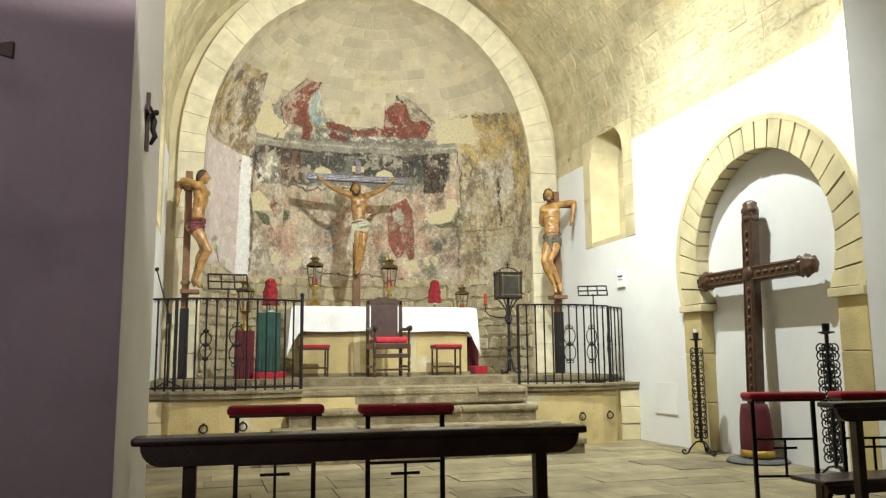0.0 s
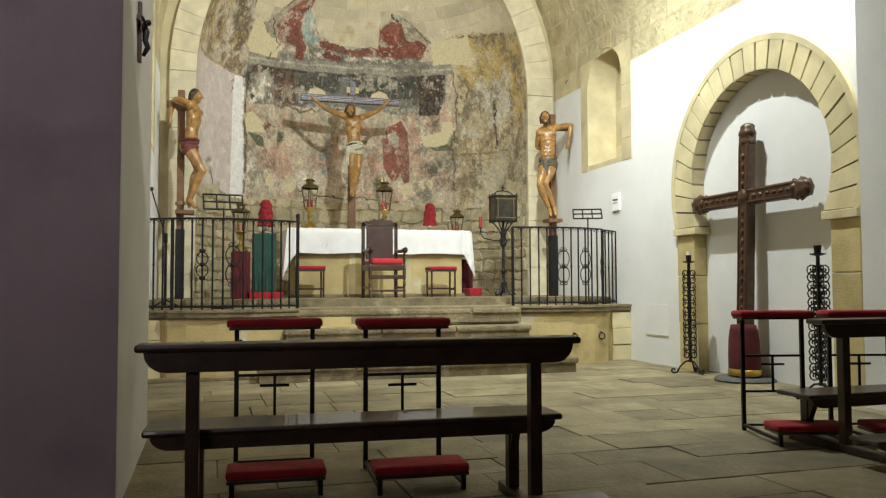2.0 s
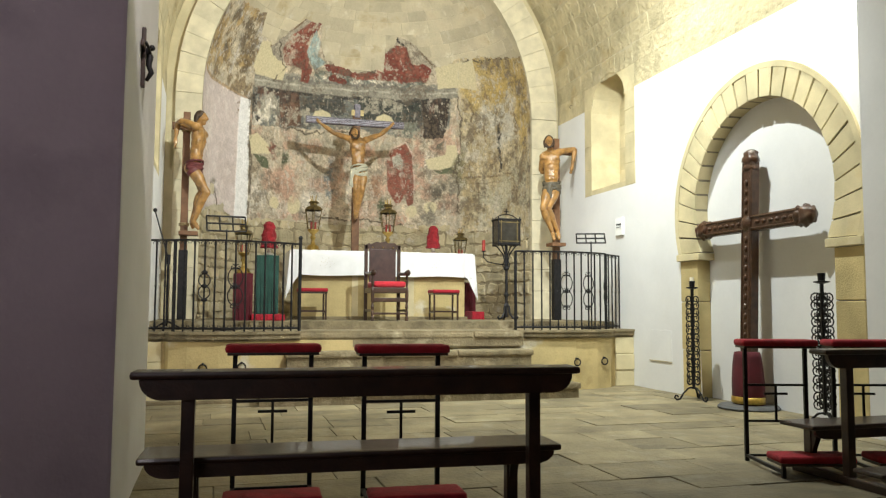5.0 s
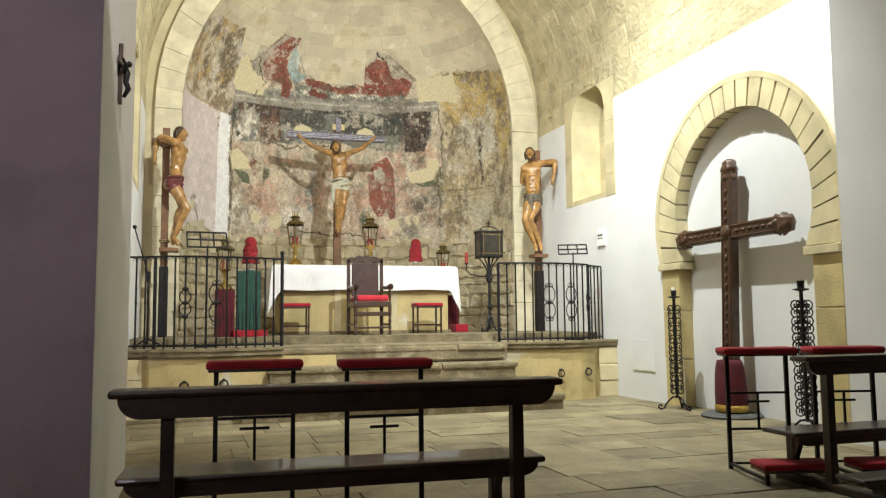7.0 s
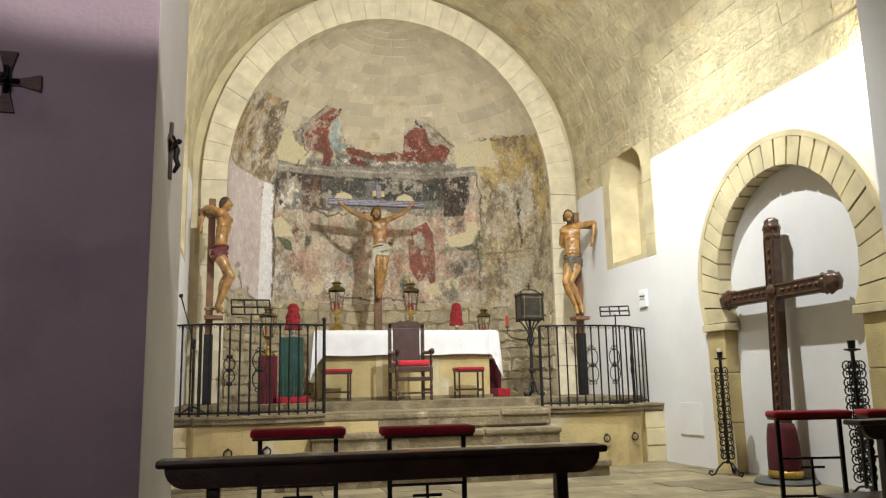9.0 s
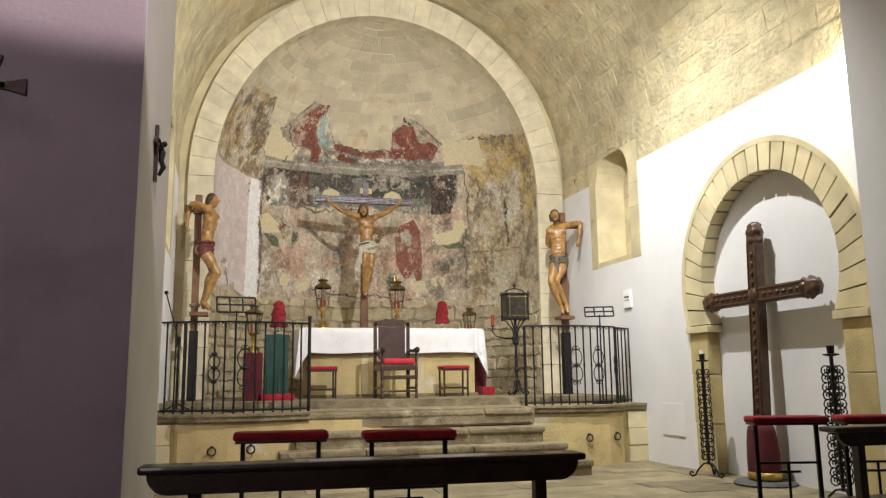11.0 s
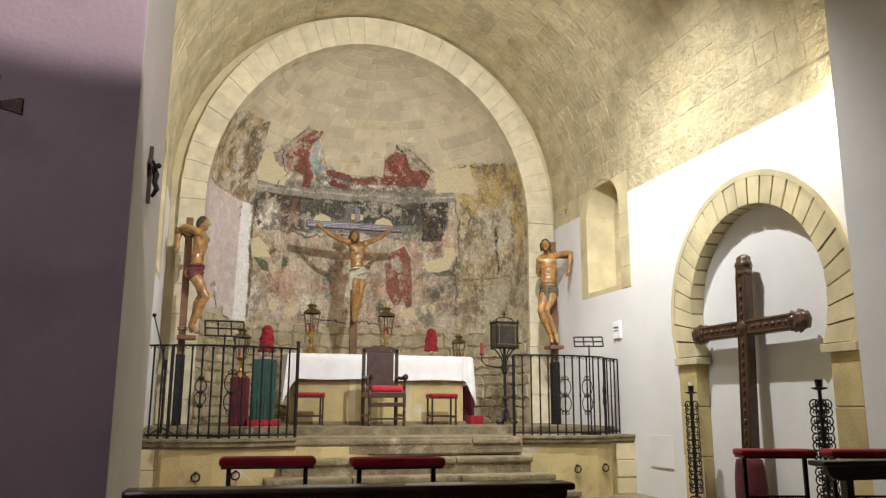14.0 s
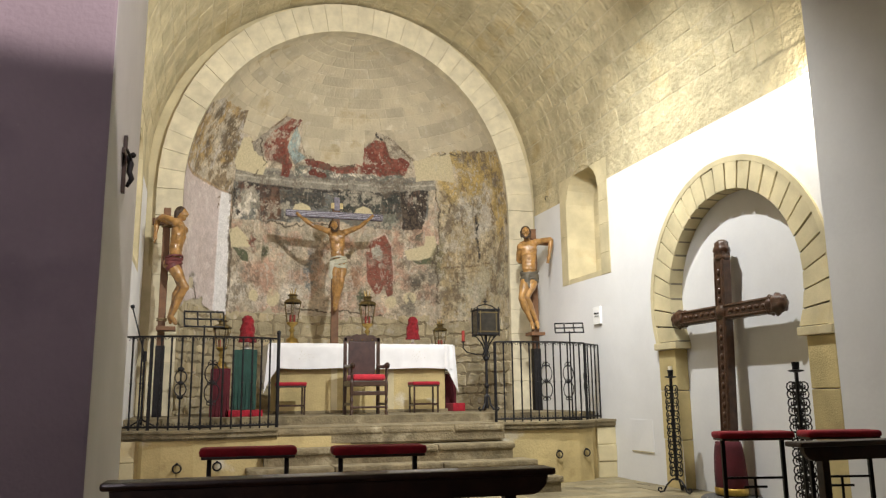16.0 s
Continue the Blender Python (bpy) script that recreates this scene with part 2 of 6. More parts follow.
def tube(bm, pts, r, seg=6):
    """A bent rod through the points; r may be a list."""
    pts = [Vector(p) for p in pts]
    rs = r if isinstance(r, (list, tuple)) else [r] * len(pts)
    rings, side = [], None
    for k, p in enumerate(pts):
        d = (pts[min(k + 1, len(pts) - 1)] - pts[max(k - 1, 0)]).normalized()
        if side is None:
            side = d.orthogonal().normalized()
        side = (side - d * side.dot(d)).normalized()
        up = d.cross(side)
        rings.append([bm.verts.new(p + rs[k] * (math.cos(a) * side + math.sin(a) * up)) for a in (2 * math.pi * j / seg for j in range(seg))])
    for p, q in zip(rings, rings[1:]):
        for j in range(seg):
            bm.faces.new((p[j], p[(j + 1) % seg], q[(j + 1) % seg], q[j]))
    bm.faces.new(rings[0][::-1]), bm.faces.new(rings[-1])
    return bm


def prism(bm, outline, depth, m=None):
    """A closed outline in x, z, pushed along y from 0 to depth."""
    a = [bm.verts.new((x, 0, z)) for x, z in outline]
    b = [bm.verts.new((x, depth, z)) for x, z in outline]
    bm.faces.new(a), bm.faces.new(b[::-1])
    for k in range(len(a)):
        bm.faces.new((a[k], b[k], b[(k + 1) % len(a)], a[(k + 1) % len(a)]))
    if m is not None:
        bmesh.ops.transform(bm, matrix=m, verts=a + b)
    return bm


def spiral(c, r, turns, start=0.0, axis="xz", n=14):
    """Points of a scroll round c, in the plane named."""
    out = []
    for k in range(n + 1):
        a = start + turns * 2 * math.pi * k / n
        q = r * (1 - 0.75 * k / n)
        u, v = q * math.cos(a), q * math.sin(a)
        out.append((c[0] + u, c[1], c[2] + v) if axis == "xz" else (c[0], c[1] + u, c[2] + v))
    return out


def elliptic(a, b, zc, x):
    """Height of an arch of half width a and rise b, springing at zc, x from its axis."""
    return zc + b * math.sqrt(max(0.0, 1 - (x / a) ** 2))


def pierced(bm, put, u0, u1, z0, z1, holes, steps=28):
    """A wall face in the coordinates u, z, laid by put(u, z), round holes (ua, ub, low(u), high(u))."""
    us = {u0, u1}
    for ua, ub, *_ in holes:
        us |= {ua + (ub - ua) * k / steps for k in range(steps + 1)}
    us = sorted(us)

    def quad(a, b, la, lb, ha, hb):
        if max(ha - la, hb - lb) > 1e-4:
            bm.faces.new([bm.verts.new(put(u, z)) for u, z in ((a, la), (b, lb), (b, hb), (a, ha))])

    for a, b in zip(us, us[1:]):
        mid = (a + b) / 2
        hole = next((h for h in holes if h[0] < mid < h[1]), None)
        if hole:
            e = 1e-6
            quad(a, b, z0, z0, hole[2](a + e), hole[2](b - e))
            quad(a, b, hole[3](a + e), hole[3](b - e), z1, z1)
        else:
            quad(a, b, z0, z0, z1, z1)
    return bm

# ---- the chancel ----
ZV = 4.67                      # where the vault leaves the walls
VR = 3.288
PAINT = 4.32                   # top of the white paint
RY, RZ, RR = 7.32, 2.30, 1.18  # blind arch: axis, centre height, inner radius
RJ, RDEEP = 1.10, 0.16         # half width between its jambs, depth of the recess


def arch_low(u):
    d = abs(u - RY)
    return 0.0 if d <= RJ else RZ - math.sqrt(max(0.0, RR * RR - d * d))


def arch_high(u):
    return RZ + math.sqrt(max(0.0, RR * RR - (u - RY) ** 2))


NY0, NY1, NZ0, NZT = 10.22, 11.29, 2.98, 4.24   # window niche


def niche_high(u):
    c, r = (NY0 + NY1) / 2, (NY1 - NY0) / 2
    return NZT + 0.5 * math.sqrt(max(0.0, 1 - ((u - c) / r) ** 2))


def side_wall(name, x, sign, with_arch):
    """sign: +1 where the wall's outside lies towards +x."""
    bm = bmesh.new()
    put = lambda u, z: (x, u, z)
    arch = [(RY - RR, RY + RR, arch_low, arch_high)] if with_arch else []
    niche = [(NY0, NY1, lambda u: NZ0, niche_high)]
    y0 = YP1 - 1.2 if sign > 0 else YP1
    bands = [(y0, 9.3, 0, PAINT, arch, 0), (9.3, 9.94, 0, PAINT, [], 0), (9.94, 11.53, 0, 2.9, [], 0), (11.53, YA, 0, PAINT, [], 0)]
    bands += [(y0, 9.94, PAINT, ZV, [], 1), (9.94, 11.53, 2.9, ZV, niche, 2), (11.53, YA, PAINT, ZV, [], 1)]
    for u0, u1, z0, z1, holes, slot in bands:
        before = len(bm.faces)
        pierced(bm, put, u0, u1, z0, z1, holes)
        bm.faces.ensure_lookup_table()
        for f in bm.faces[before:]:
            f.material_index = slot
    # splayed lining and back of the niche
    rim = [(NY0, NZ0), (NY1, NZ0)] + [(u, niche_high(u)) for u in (NY1 - (NY1 - NY0) * k / 20 for k in range(21))]
    cy = (NY0 + NY1) / 2
    back = [(cy + (u - cy) * 0.72, NZ0 + (z - NZ0) * 0.93 + 0.05) for u, z in rim]
    for k in range(len(rim)):
        (a, b), (c, d) = (rim[k], rim[(k + 1) % len(rim)]), (back[k], back[(k + 1) % len(rim)])
        if a != b:
            f = bm.faces.new([bm.verts.new((x, *a)), bm.verts.new((x, *b)), bm.verts.new((x + sign * 0.42, *d)), bm.verts.new((x + sign * 0.42, *c))])
            f.material_index = 2
    f = bm.faces.new([bm.verts.new((x + sign * 0.42, *p)) for p in back])
    f.material_index = 2
    # outside face and ends give the wall its thickness
    box(bm, *sorted((x + sign * 0.55, x + sign * 0.6)), y0, YA, 0, ZV)
    if with_arch:
        box(bm, x + RDEEP, x + RDEEP + 0.06, RY - 1.3, RY + 1.3, 0, 3.6)
    return structure(name, bm, [M["plaster"], M["vault"], M["stone"]], "white limewashed chancel wall with bare stone at its top")


wall_right = side_wall("wall_right", XR, 1, True)
side_wall("wall_left", XL, -1, False)
# dressed blocks beside the niche and on its back
for y0, y1, x, rows in ((9.945, NY0 - 0.004, XR, ((2.905, 3.22), (3.225, 3.66), (3.665, 4.02), (4.025, 4.31))), (NY1 + 0.004, 11.525, XR, ((2.905, 3.32), (3.325, 3.70), (3.705, 4.31))),
                        (10.40, 10.72, XR + 0.42, ((3.06, 3.42), (3.425, 3.80), (3.805, 4.20))), (10.725, 11.11, XR + 0.42, ((3.06, 3.30), (3.305, 3.66), (3.665, 4.02), (4.025, 4.3)))):
    for z0, z1 in rows:
        part("dressed_block", boxes((x - 0.007, x + 0.02, y0, y1, z0, z1), bevel=0.004), M["stone"], wall_right)

bm = bmesh.new()
put = lambda u, z: (u, YA + 0.05, z)
pierced(bm, put, XL - 0.3, XR + 0.3, 0.0, 8.4, [(XC - IA - 0.05, XC + IA + 0.05, lambda u: 0.0, lambda u: elliptic(IA + 0.05, IB + 0.05, ZI, u - XC))], 40)
arch_wall = structure("wall_apse_arch", bm, M["stone"], "pale sandstone wall round the tall apse arch")


def pydata(name, verts, faces, mats, slots=None, uv=None, smooth=False):
    me = bpy.data.meshes.new(name)
    me.from_pydata(verts, [], faces)
    for m in mats:
        me.materials.append(m)
    if slots:
        me.polygons.foreach_set("material_index", slots)
    if uv:
        layer = me.uv_layers.new(name="plan")
        for loop in me.loops:
            layer.data[loop.index].uv = uv[loop.vertex_index]
    if smooth:
        me.polygons.foreach_set("use_smooth", [True] * len(me.polygons))
    me.update()
    return new(name, me)


rng = random.Random(7)

# vault: one mesh, a bed with courses of single blocks standing a little proud of it
verts, faces, slots = [], [], []
Y0V = YP1 - 1.4


def vault_point(t, y, r):
    return (XC + r * math.cos(t), y, ZV + r * math.sin(t))


for k in range(60):
    a, b = math.pi * k / 60, math.pi * (k + 1) / 60
    n = len(verts)
    verts += [vault_point(t, y, VR + 0.016) for t, y in ((a, Y0V), (b, Y0V), (b, YA + 0.05), (a, YA + 0.05))]
    faces.append((n, n + 1, n + 2, n + 3)), slots.append(1)
courses = 34
for c in range(courses):
    a, b = math.pi * c / courses, math.pi * (c + 1) / courses
    y = Y0V - rng.random() * 0.4
    while y < YA + 0.05:
        w = rng.uniform(0.30, 0.62)
        y1 = min(y + w, YA + 0.05)
        g, ga = 0.004, 0.0013
        lift = [rng.uniform(-0.005, 0.004) for _ in range(4)]
        n = len(verts)
        for t, yy, h in ((a + ga, y + g, 0), (b - ga, y + g, 1), (b - ga, y1 - g, 2), (a + ga, y1 - g, 3)):
            verts.append(vault_point(t, yy, VR + 0.018))
        for t, yy, h in ((a + ga * 2.6, y + g * 2.5, 0), (b - ga * 2.6, y + g * 2.5, 1), (b - ga * 2.6, y1 - g * 2.5, 2), (a + ga * 2.6, y1 - g * 2.5, 3)):
            verts.append(vault_point(t, yy, VR + 0.0125 + lift[h]))
        faces.append((n + 4, n + 5, n + 6, n + 7))
        faces += [(n + i, n + (i + 1) % 4, n + 4 + (i + 1) % 4, n + 4 + i) for i in range(4)]
        slots += [0] * 5
        y = y1
tagged(pydata("ceiling", verts, faces, [M["vault"], M["vaultjoint"]], slots), "barrel vault of rough pale sandstone blocks", "ceiling", kind="structure")

# apse: rubble foot, painted plaster, half dome of coursed stone, one wall
AD = 2.5
VSCALE = 0.5 * (IA + IB)
VTOP = ZI + VSCALE * math.pi / 2


def apse_point(th, v, inward=0.0):
    """th in degrees, 0 at the right end and 180 at the left; v: height, above the springing arc length."""
    t = radians(th)
    a, b, c = IA - inward, AD - inward, IB - inward
    if v <= ZI:
        return (XC + a * math.cos(t), YA + b * math.sin(t), v)
    ph = min((v - ZI) / VSCALE, math.pi / 2)
    return (XC + a * math.cos(t) * math.cos(ph), YA + b * math.sin(t) * math.cos(ph), ZI + c * math.sin(ph))


# upper and lower edge of the surviving plaster: degrees along the wall, height
PLASTER_TOP = ((0, 5.50), (16, 5.66), (36, 5.84), (50, 5.75), (52, 5.82), (63, 6.30), (69.5, 6.36), (71, 6.22), (76, 6.05), (76.8, 5.72), (88, 5.64), (95, 5.76), (103, 5.78), (107, 6.1), (109, 6.48), (118.6, 6.52), (132, 5.86), (139, 5.95), (143, 6.3), (168, 6.2), (180, 5.9))
PLASTER_FOOT = ((0, 2.40), (18, 2.42), (51, 2.54), (70, 2.62), (91, 2.68), (111, 2.74), (136, 2.66), (146, 2.62), (152, 2.84), (165, 2.66), (180, 2.6))


def plaster_edges(th):
    return [np.interp(th, *zip(*line)) for line in (PLASTER_FOOT, PLASTER_TOP)]


def plastered(th, v):
    """Where the old plaster still covers the stones."""
    low, top = plaster_edges(th)
    return low + 0.10 < v < top - 0.06


def layered(u, v, scale, seed, octaves=5, rough=0.6):
    """Value noise in layers, about 0 to 1, over arrays of metres."""
    out, amp, total = np.zeros(u.shape), 1.0, 0.0
    for k in range(octaves):
        table = np.random.RandomState(seed * 31 + k).rand(96, 96)
        x, y = u * scale * 2 ** k + 7.3 * k, v * scale * 2 ** k + 3.1 * k
        xi, yi = np.floor(x).astype(int), np.floor(y).astype(int)
        fx, fy = x - xi, y - yi
        fx, fy = fx * fx * (3 - 2 * fx), fy * fy * (3 - 2 * fy)
        a, b = table[xi % 96, yi % 96], table[(xi + 1) % 96, yi % 96]
        c, d = table[xi % 96, (yi + 1) % 96], table[(xi + 1) % 96, (yi + 1) % 96]
        out += amp * ((a * (1 - fx) + b * fx) * (1 - fy) + (c * (1 - fx) + d * fx) * fy)
        total += amp
        amp *= rough
    return np.clip((out / total - 0.5) * 1.7 + 0.5, 0, 1)


def ease(x, lo, hi):
    t = np.clip((x - lo) / (hi - lo), 0, 1)
    return t * t * (3 - 2 * t)


NT, NV = 720, 352
V0, V1 = 2.25, 6.65
TH, VV = np.meshgrid(np.linspace(0, 180, NT + 1), np.linspace(V0, V1, NV + 1), indexing="ij")
UU = np.radians(TH) * IA
N_BIG, N_MID, N_SMALL, N_FINE = (layered(UU, VV, s, k) for k, s in enumerate((0.9, 2.6, 7.0, 19.0)))
N_CHIP = layered(UU, VV, 3.2, 11, 6, 0.74)
N_SPECK = layered(UU, VV, 26.0, 12, 3, 0.7)
N_TALL = layered(UU * 3.2, VV * 1.0, 1.0, 13, 6, 0.72)
N_SCRATCH = layered(UU * 14.0, VV * 4.0, 1.0, 14, 4, 0.7)
WARP_U = (layered(UU, VV, 3.0, 21, 5, 0.7) - 0.5) * 2
WARP_V = (layered(UU, VV, 3.0, 22, 5, 0.7) - 0.5) * 2
PAINT_LAYER = np.zeros(TH.shape + (3,))
RELIEF = 0.010 * (N_BIG - 0.5) + 0.004 * (N_SMALL - 0.5) + 0.0015 * (N_FINE - 0.5)


CREAM, PINK, ASH, UMBER = (0.55, 0.465, 0.34), (0.49, 0.315, 0.225), (0.27, 0.24, 0.185), (0.20, 0.14, 0.08)
RED, BRICK, SOOT, SLATE = (0.215, 0.060, 0.042), (0.27, 0.10, 0.068), (0.050, 0.045, 0.040), (0.19, 0.195, 0.175)
FILL, OCHRE, CHALK, OLIVE = (0.66, 0.58, 0.37), (0.46, 0.33, 0.12), (0.84, 0.82, 0.81), (0.11, 0.12, 0.07)
LILAC, SKYBLUE, MORTAR = (0.64, 0.55, 0.52), (0.34, 0.42, 0.40), (0.36, 0.31, 0.24)
SOUND = np.zeros(TH.shape)     # fresh fill, free of flakes


def lay(mask, tint):
    if tint is FILL:
        SOUND[:] = np.maximum(SOUND, mask)
    else:
        SOUND[:] *= 1 - np.clip(mask, 0, 1)
    PAINT_LAYER[:] += np.clip(mask, 0, 1)[..., None] * (np.array(tint) - PAINT_LAYER)


def area(*corners, rag=0.05, soft=0.012):
    """1 inside a polygon of (degrees, height) corners, with a ragged edge."""
    px, py = UU + rag * WARP_U, VV + rag * WARP_V
    pts = [(math.radians(a) * IA, b) for a, b in corners]
    best, inside = np.full(px.shape, 9.0), np.zeros(px.shape, bool)
    for (x0, y0), (x1, y1) in zip(pts, pts[1:] + pts[:1]):
        dx, dy = x1 - x0, y1 - y0
        t = np.clip(((px - x0) * dx + (py - y0) * dy) / (dx * dx + dy * dy + 1e-9), 0, 1)
        best = np.minimum(best, np.hypot(px - x0 - t * dx, py - y0 - t * dy))
        if y0 != y1:
            inside ^= ((y0 > py) != (y1 > py)) & (px < (x1 - x0) * (py - y0) / (y1 - y0) + x0)
    return ease(np.where(inside, best, -best), -soft, soft)


def oval(th, v, dth, dv, rag=0.04, edge=0.10):
    d = np.hypot((UU + rag * WARP_U - math.radians(th) * IA) / (math.radians(dth) * IA), (VV + rag * WARP_V - v) / dv)
    return ease(d, 1 + edge, 1 - edge)


def stroke(*line, wide=0.012, rag=0.02):
    """A thin painted or cracked line through (degrees, height) points."""
    px, py = UU + rag * WARP_U, VV + rag * WARP_V
    pts = [(math.radians(a) * IA, b) for a, b in line]
    best = np.full(px.shape, 9.0)
    for (x0, y0), (x1, y1) in zip(pts, pts[1:]):
        dx, dy = x1 - x0, y1 - y0
        t = np.clip(((px - x0) * dx + (py - y0) * dy) / (dx * dx + dy * dy), 0, 1)
        best = np.minimum(best, np.hypot(px - x0 - t * dx, py - y0 - t * dy))
    return ease(best, wide * 1.5, wide * 0.5)


def worn(cover, field=None):
    """Flaking: 1 where paint is kept, for a share of the surface."""
    f = 0.6 * N_CHIP + 0.4 * N_SMALL if field is None else field
    return ease(f, cover + 0.10, cover - 0.06)


lay(np.ones(TH.shape), CREAM)
middle = area((136, 5.2), (136, 2.5), (44, 2.4), (43, 5.2), rag=0.03)
lay(middle * ease(N_MID, 0.45, 0.75) * 0.85, PINK)
lay(middle * ease(N_BIG * 0.5 + N_SMALL * 0.5, 0.54, 0.74) * 0.7, ASH)
lay(middle * ease(N_TALL, 0.62, 0.80) * 0.55, (0.70, 0.64, 0.53))
lay(middle * ease(N_TALL, 0.36, 0.18) * 0.55, ASH)
# ochre and grey veil of the side towards the window niche
right = area((44.5, 5.9), (43.5, 2.3), (-2, 2.3), (-2, 5.9), rag=0.09, soft=0.05)
lay(right, (0.50, 0.415, 0.26))
lay(right * ease(N_TALL, 0.52, 0.76) * 0.85, (0.33, 0.245, 0.13))
lay(right * ease(N_MID, 0.55, 0.72) * 0.8, (0.53, 0.48, 0.38))
lay(right * ease(N_TALL, 0.40, 0.22) * 0.7, (0.62, 0.56, 0.44))
lay(right * ease(N_CHIP, 0.58, 0.68) * 0.7, (0.27, 0.21, 0.13))
lay(right * oval(22, 4.7, 14, 0.55, 0.2, 0.5) * ease(N_SMALL, 0.40, 0.62) * 0.7, (0.52, 0.50, 0.43))
lay(right * oval(16, 3.1, 22, 0.55, 0.2, 0.5) * ease(N_SMALL, 0.40, 0.65) * 0.7, (0.40, 0.375, 0.27))
for th, v, dth, dv in ((29, 5.62, 8, 0.22), (12, 5.3, 12, 0.35), (24, 5.15, 7, 0.28), (36, 5.1, 5, 0.3), (7, 4.6, 6, 0.6)):
    lay(oval(th, v, dth, dv, 0.16, 0.35) * worn(0.60) * 0.9, OCHRE)
lay(stroke((44, 3.62), (22, 3.58), (0, 3.48), wide=0.016, rag=0.05) * worn(0.55) * 0.8, UMBER)
lay(stroke((44, 3.50), (25, 3.47), (0, 3.38), wide=0.012, rag=0.05) * worn(0.50) * 0.6, UMBER)
lay(stroke((23.6, 4.5), (23, 4.1), (21.9, 3.69), wide=0.04, rag=0.10) * worn(0.58), SOOT)
for th, v, high in ((38, 4.5, 0.4), (31, 4.2, 0.5), (34, 3.2, 0.4), (13, 4.2, 0.5), (9, 3.5, 0.4), (28, 5.0, 0.35)):
    lay(stroke((th, v + high), (th - 1, v), wide=0.035, rag=0.14) * worn(0.52) * 0.8, UMBER)
# lilac plaster, rough brown plaster over it, chalk-white band
lay(area((136, 4.83), (144, 4.84), (152, 4.86), (164, 4.84), (182, 4.9), (182, 2.3), (140, 2.3), rag=0.02), LILAC)
pinkside = area((137, 4.80), (182, 4.85), (182, 2.3), (137, 2.3), rag=0.02)
lay(pinkside * ease(N_MID, 0.55, 0.8) * 0.6, (0.55, 0.46, 0.42))
lay(pinkside * ease(N_SMALL, 0.62, 0.75) * 0.5, (0.70, 0.64, 0.60))
rough_left = area((136, 4.84), (137.5, 5.8), (143, 6.6), (182, 6.6), (182, 4.88), (164, 4.83), (152, 4.86), rag=0.04)
lay(rough_left, (0.52, 0.45, 0.33))
lay(rough_left * ease(N_MID, 0.50, 0.70) * 0.9, (0.40, 0.27, 0.11))
lay(rough_left * ease(N_CHIP, 0.52, 0.62) * 0.8, (0.27, 0.19, 0.10))
lay(rough_left * ease(N_SMALL, 0.36, 0.24) * 0.9, (0.64, 0.58, 0.50))
for th, v, dth, dv in ((146, 5.70, 5, 0.20), (150, 5.95, 6, 0.14), (163, 5.95, 4, 0.2), (143, 5.4, 3, 0.3), (158, 5.5, 4, 0.15)):
    lay(oval(th, v, dth, dv, 0.14, 0.4) * worn(0.50) * 0.9, (0.13, 0.092, 0.05))
lay(stroke((182, 4.90), (164, 4.84), (152, 4.87), (143, 4.83), (136, 4.80), wide=0.022) * 0.8, (0.42, 0.28, 0.15))
lay(area((144, 4.7), (137.5, 4.8), (138, 4.25), (142, 4.3), rag=0.03) * ease(N_SPECK * 0.5 + N_CHIP * 0.5, 0.52, 0.58), UMBER)
lay(area((141.8, 4.80), (135.9, 4.80), (136.2, 2.55), (144.0, 2.55), rag=0.012), CHALK)
RELIEF += 0.012 * area((141.8, 4.80), (135.9, 4.80), (136.2, 2.55), (144.0, 2.55), rag=0.012)
# dark seam beside the band
lay(area((136, 4.5), (134.4, 4.4), (133.6, 3.6), (134.8, 2.7), (136.2, 2.7), rag=0.05) * worn(0.62), (0.20, 0.16, 0.12))
# grey moulding and the dark frieze under it
lay(area((136.5, 5.30), (112, 5.48), (78, 5.52), (43, 5.36), (43.5, 5.12), (82, 5.16), (113, 5.12), (135, 5.02), rag=0.03), (0.31, 0.285, 0.23))
lay(area((136.5, 5.30), (112, 5.42), (78, 5.47), (43, 5.33), (43.5, 5.28), (82, 5.38), (113, 5.34), (136, 5.24), rag=0.04) * worn(0.62), (0.21, 0.195, 0.165))
lay(stroke((135.6, 5.17), (113, 5.27), (80, 5.31), (44, 5.22), wide=0.016) * worn(0.60), (0.50, 0.46, 0.37))
frieze = area((135.5, 5.06), (113, 5.14), (84, 5.18), (48, 5.13), (48.5, 4.6), (61, 4.42), (72, 4.44), (88, 4.60), (111, 4.50), (134, 4.36), rag=0.05)
lay(frieze * worn(1.0), SLATE)
lay(frieze * ease(N_MID, 0.50, 0.72) * 0.7, (0.26, 0.235, 0.18))
lay(area((133.6, 5.08), (113, 5.14), (112.6, 4.93), (121.5, 4.80), (122.2, 5.0), (133.7, 4.95), rag=0.03) * worn(0.9), (0.105, 0.060, 0.045))
lay(area((121.8, 4.88), (112.7, 4.98), (111.7, 4.53), (120, 4.46), rag=0.05) * worn(0.72), (0.15, 0.085, 0.055))
lay(area((112.6, 5.09), (93.4, 5.15), (92.9, 4.85), (111.5, 4.75), rag=0.05) * worn(0.62), (0.085, 0.085, 0.075))
lay(area((88, 5.15), (60, 5.17), (60, 4.74), (74, 4.70), (87, 4.78), rag=0.05) * worn(0.74), (0.065, 0.070, 0.060))
lay(area((60, 5.16), (48, 5.12), (49.6, 4.64), (51.5, 4.42), (60, 4.41), rag=0.04) * worn(0.82), (0.055, 0.042, 0.034))
lay(area((71, 4.70), (60, 4.73), (60, 4.41), (71, 4.43), rag=0.05) * worn(0.60) * 0.85, (0.20, 0.205, 0.16))
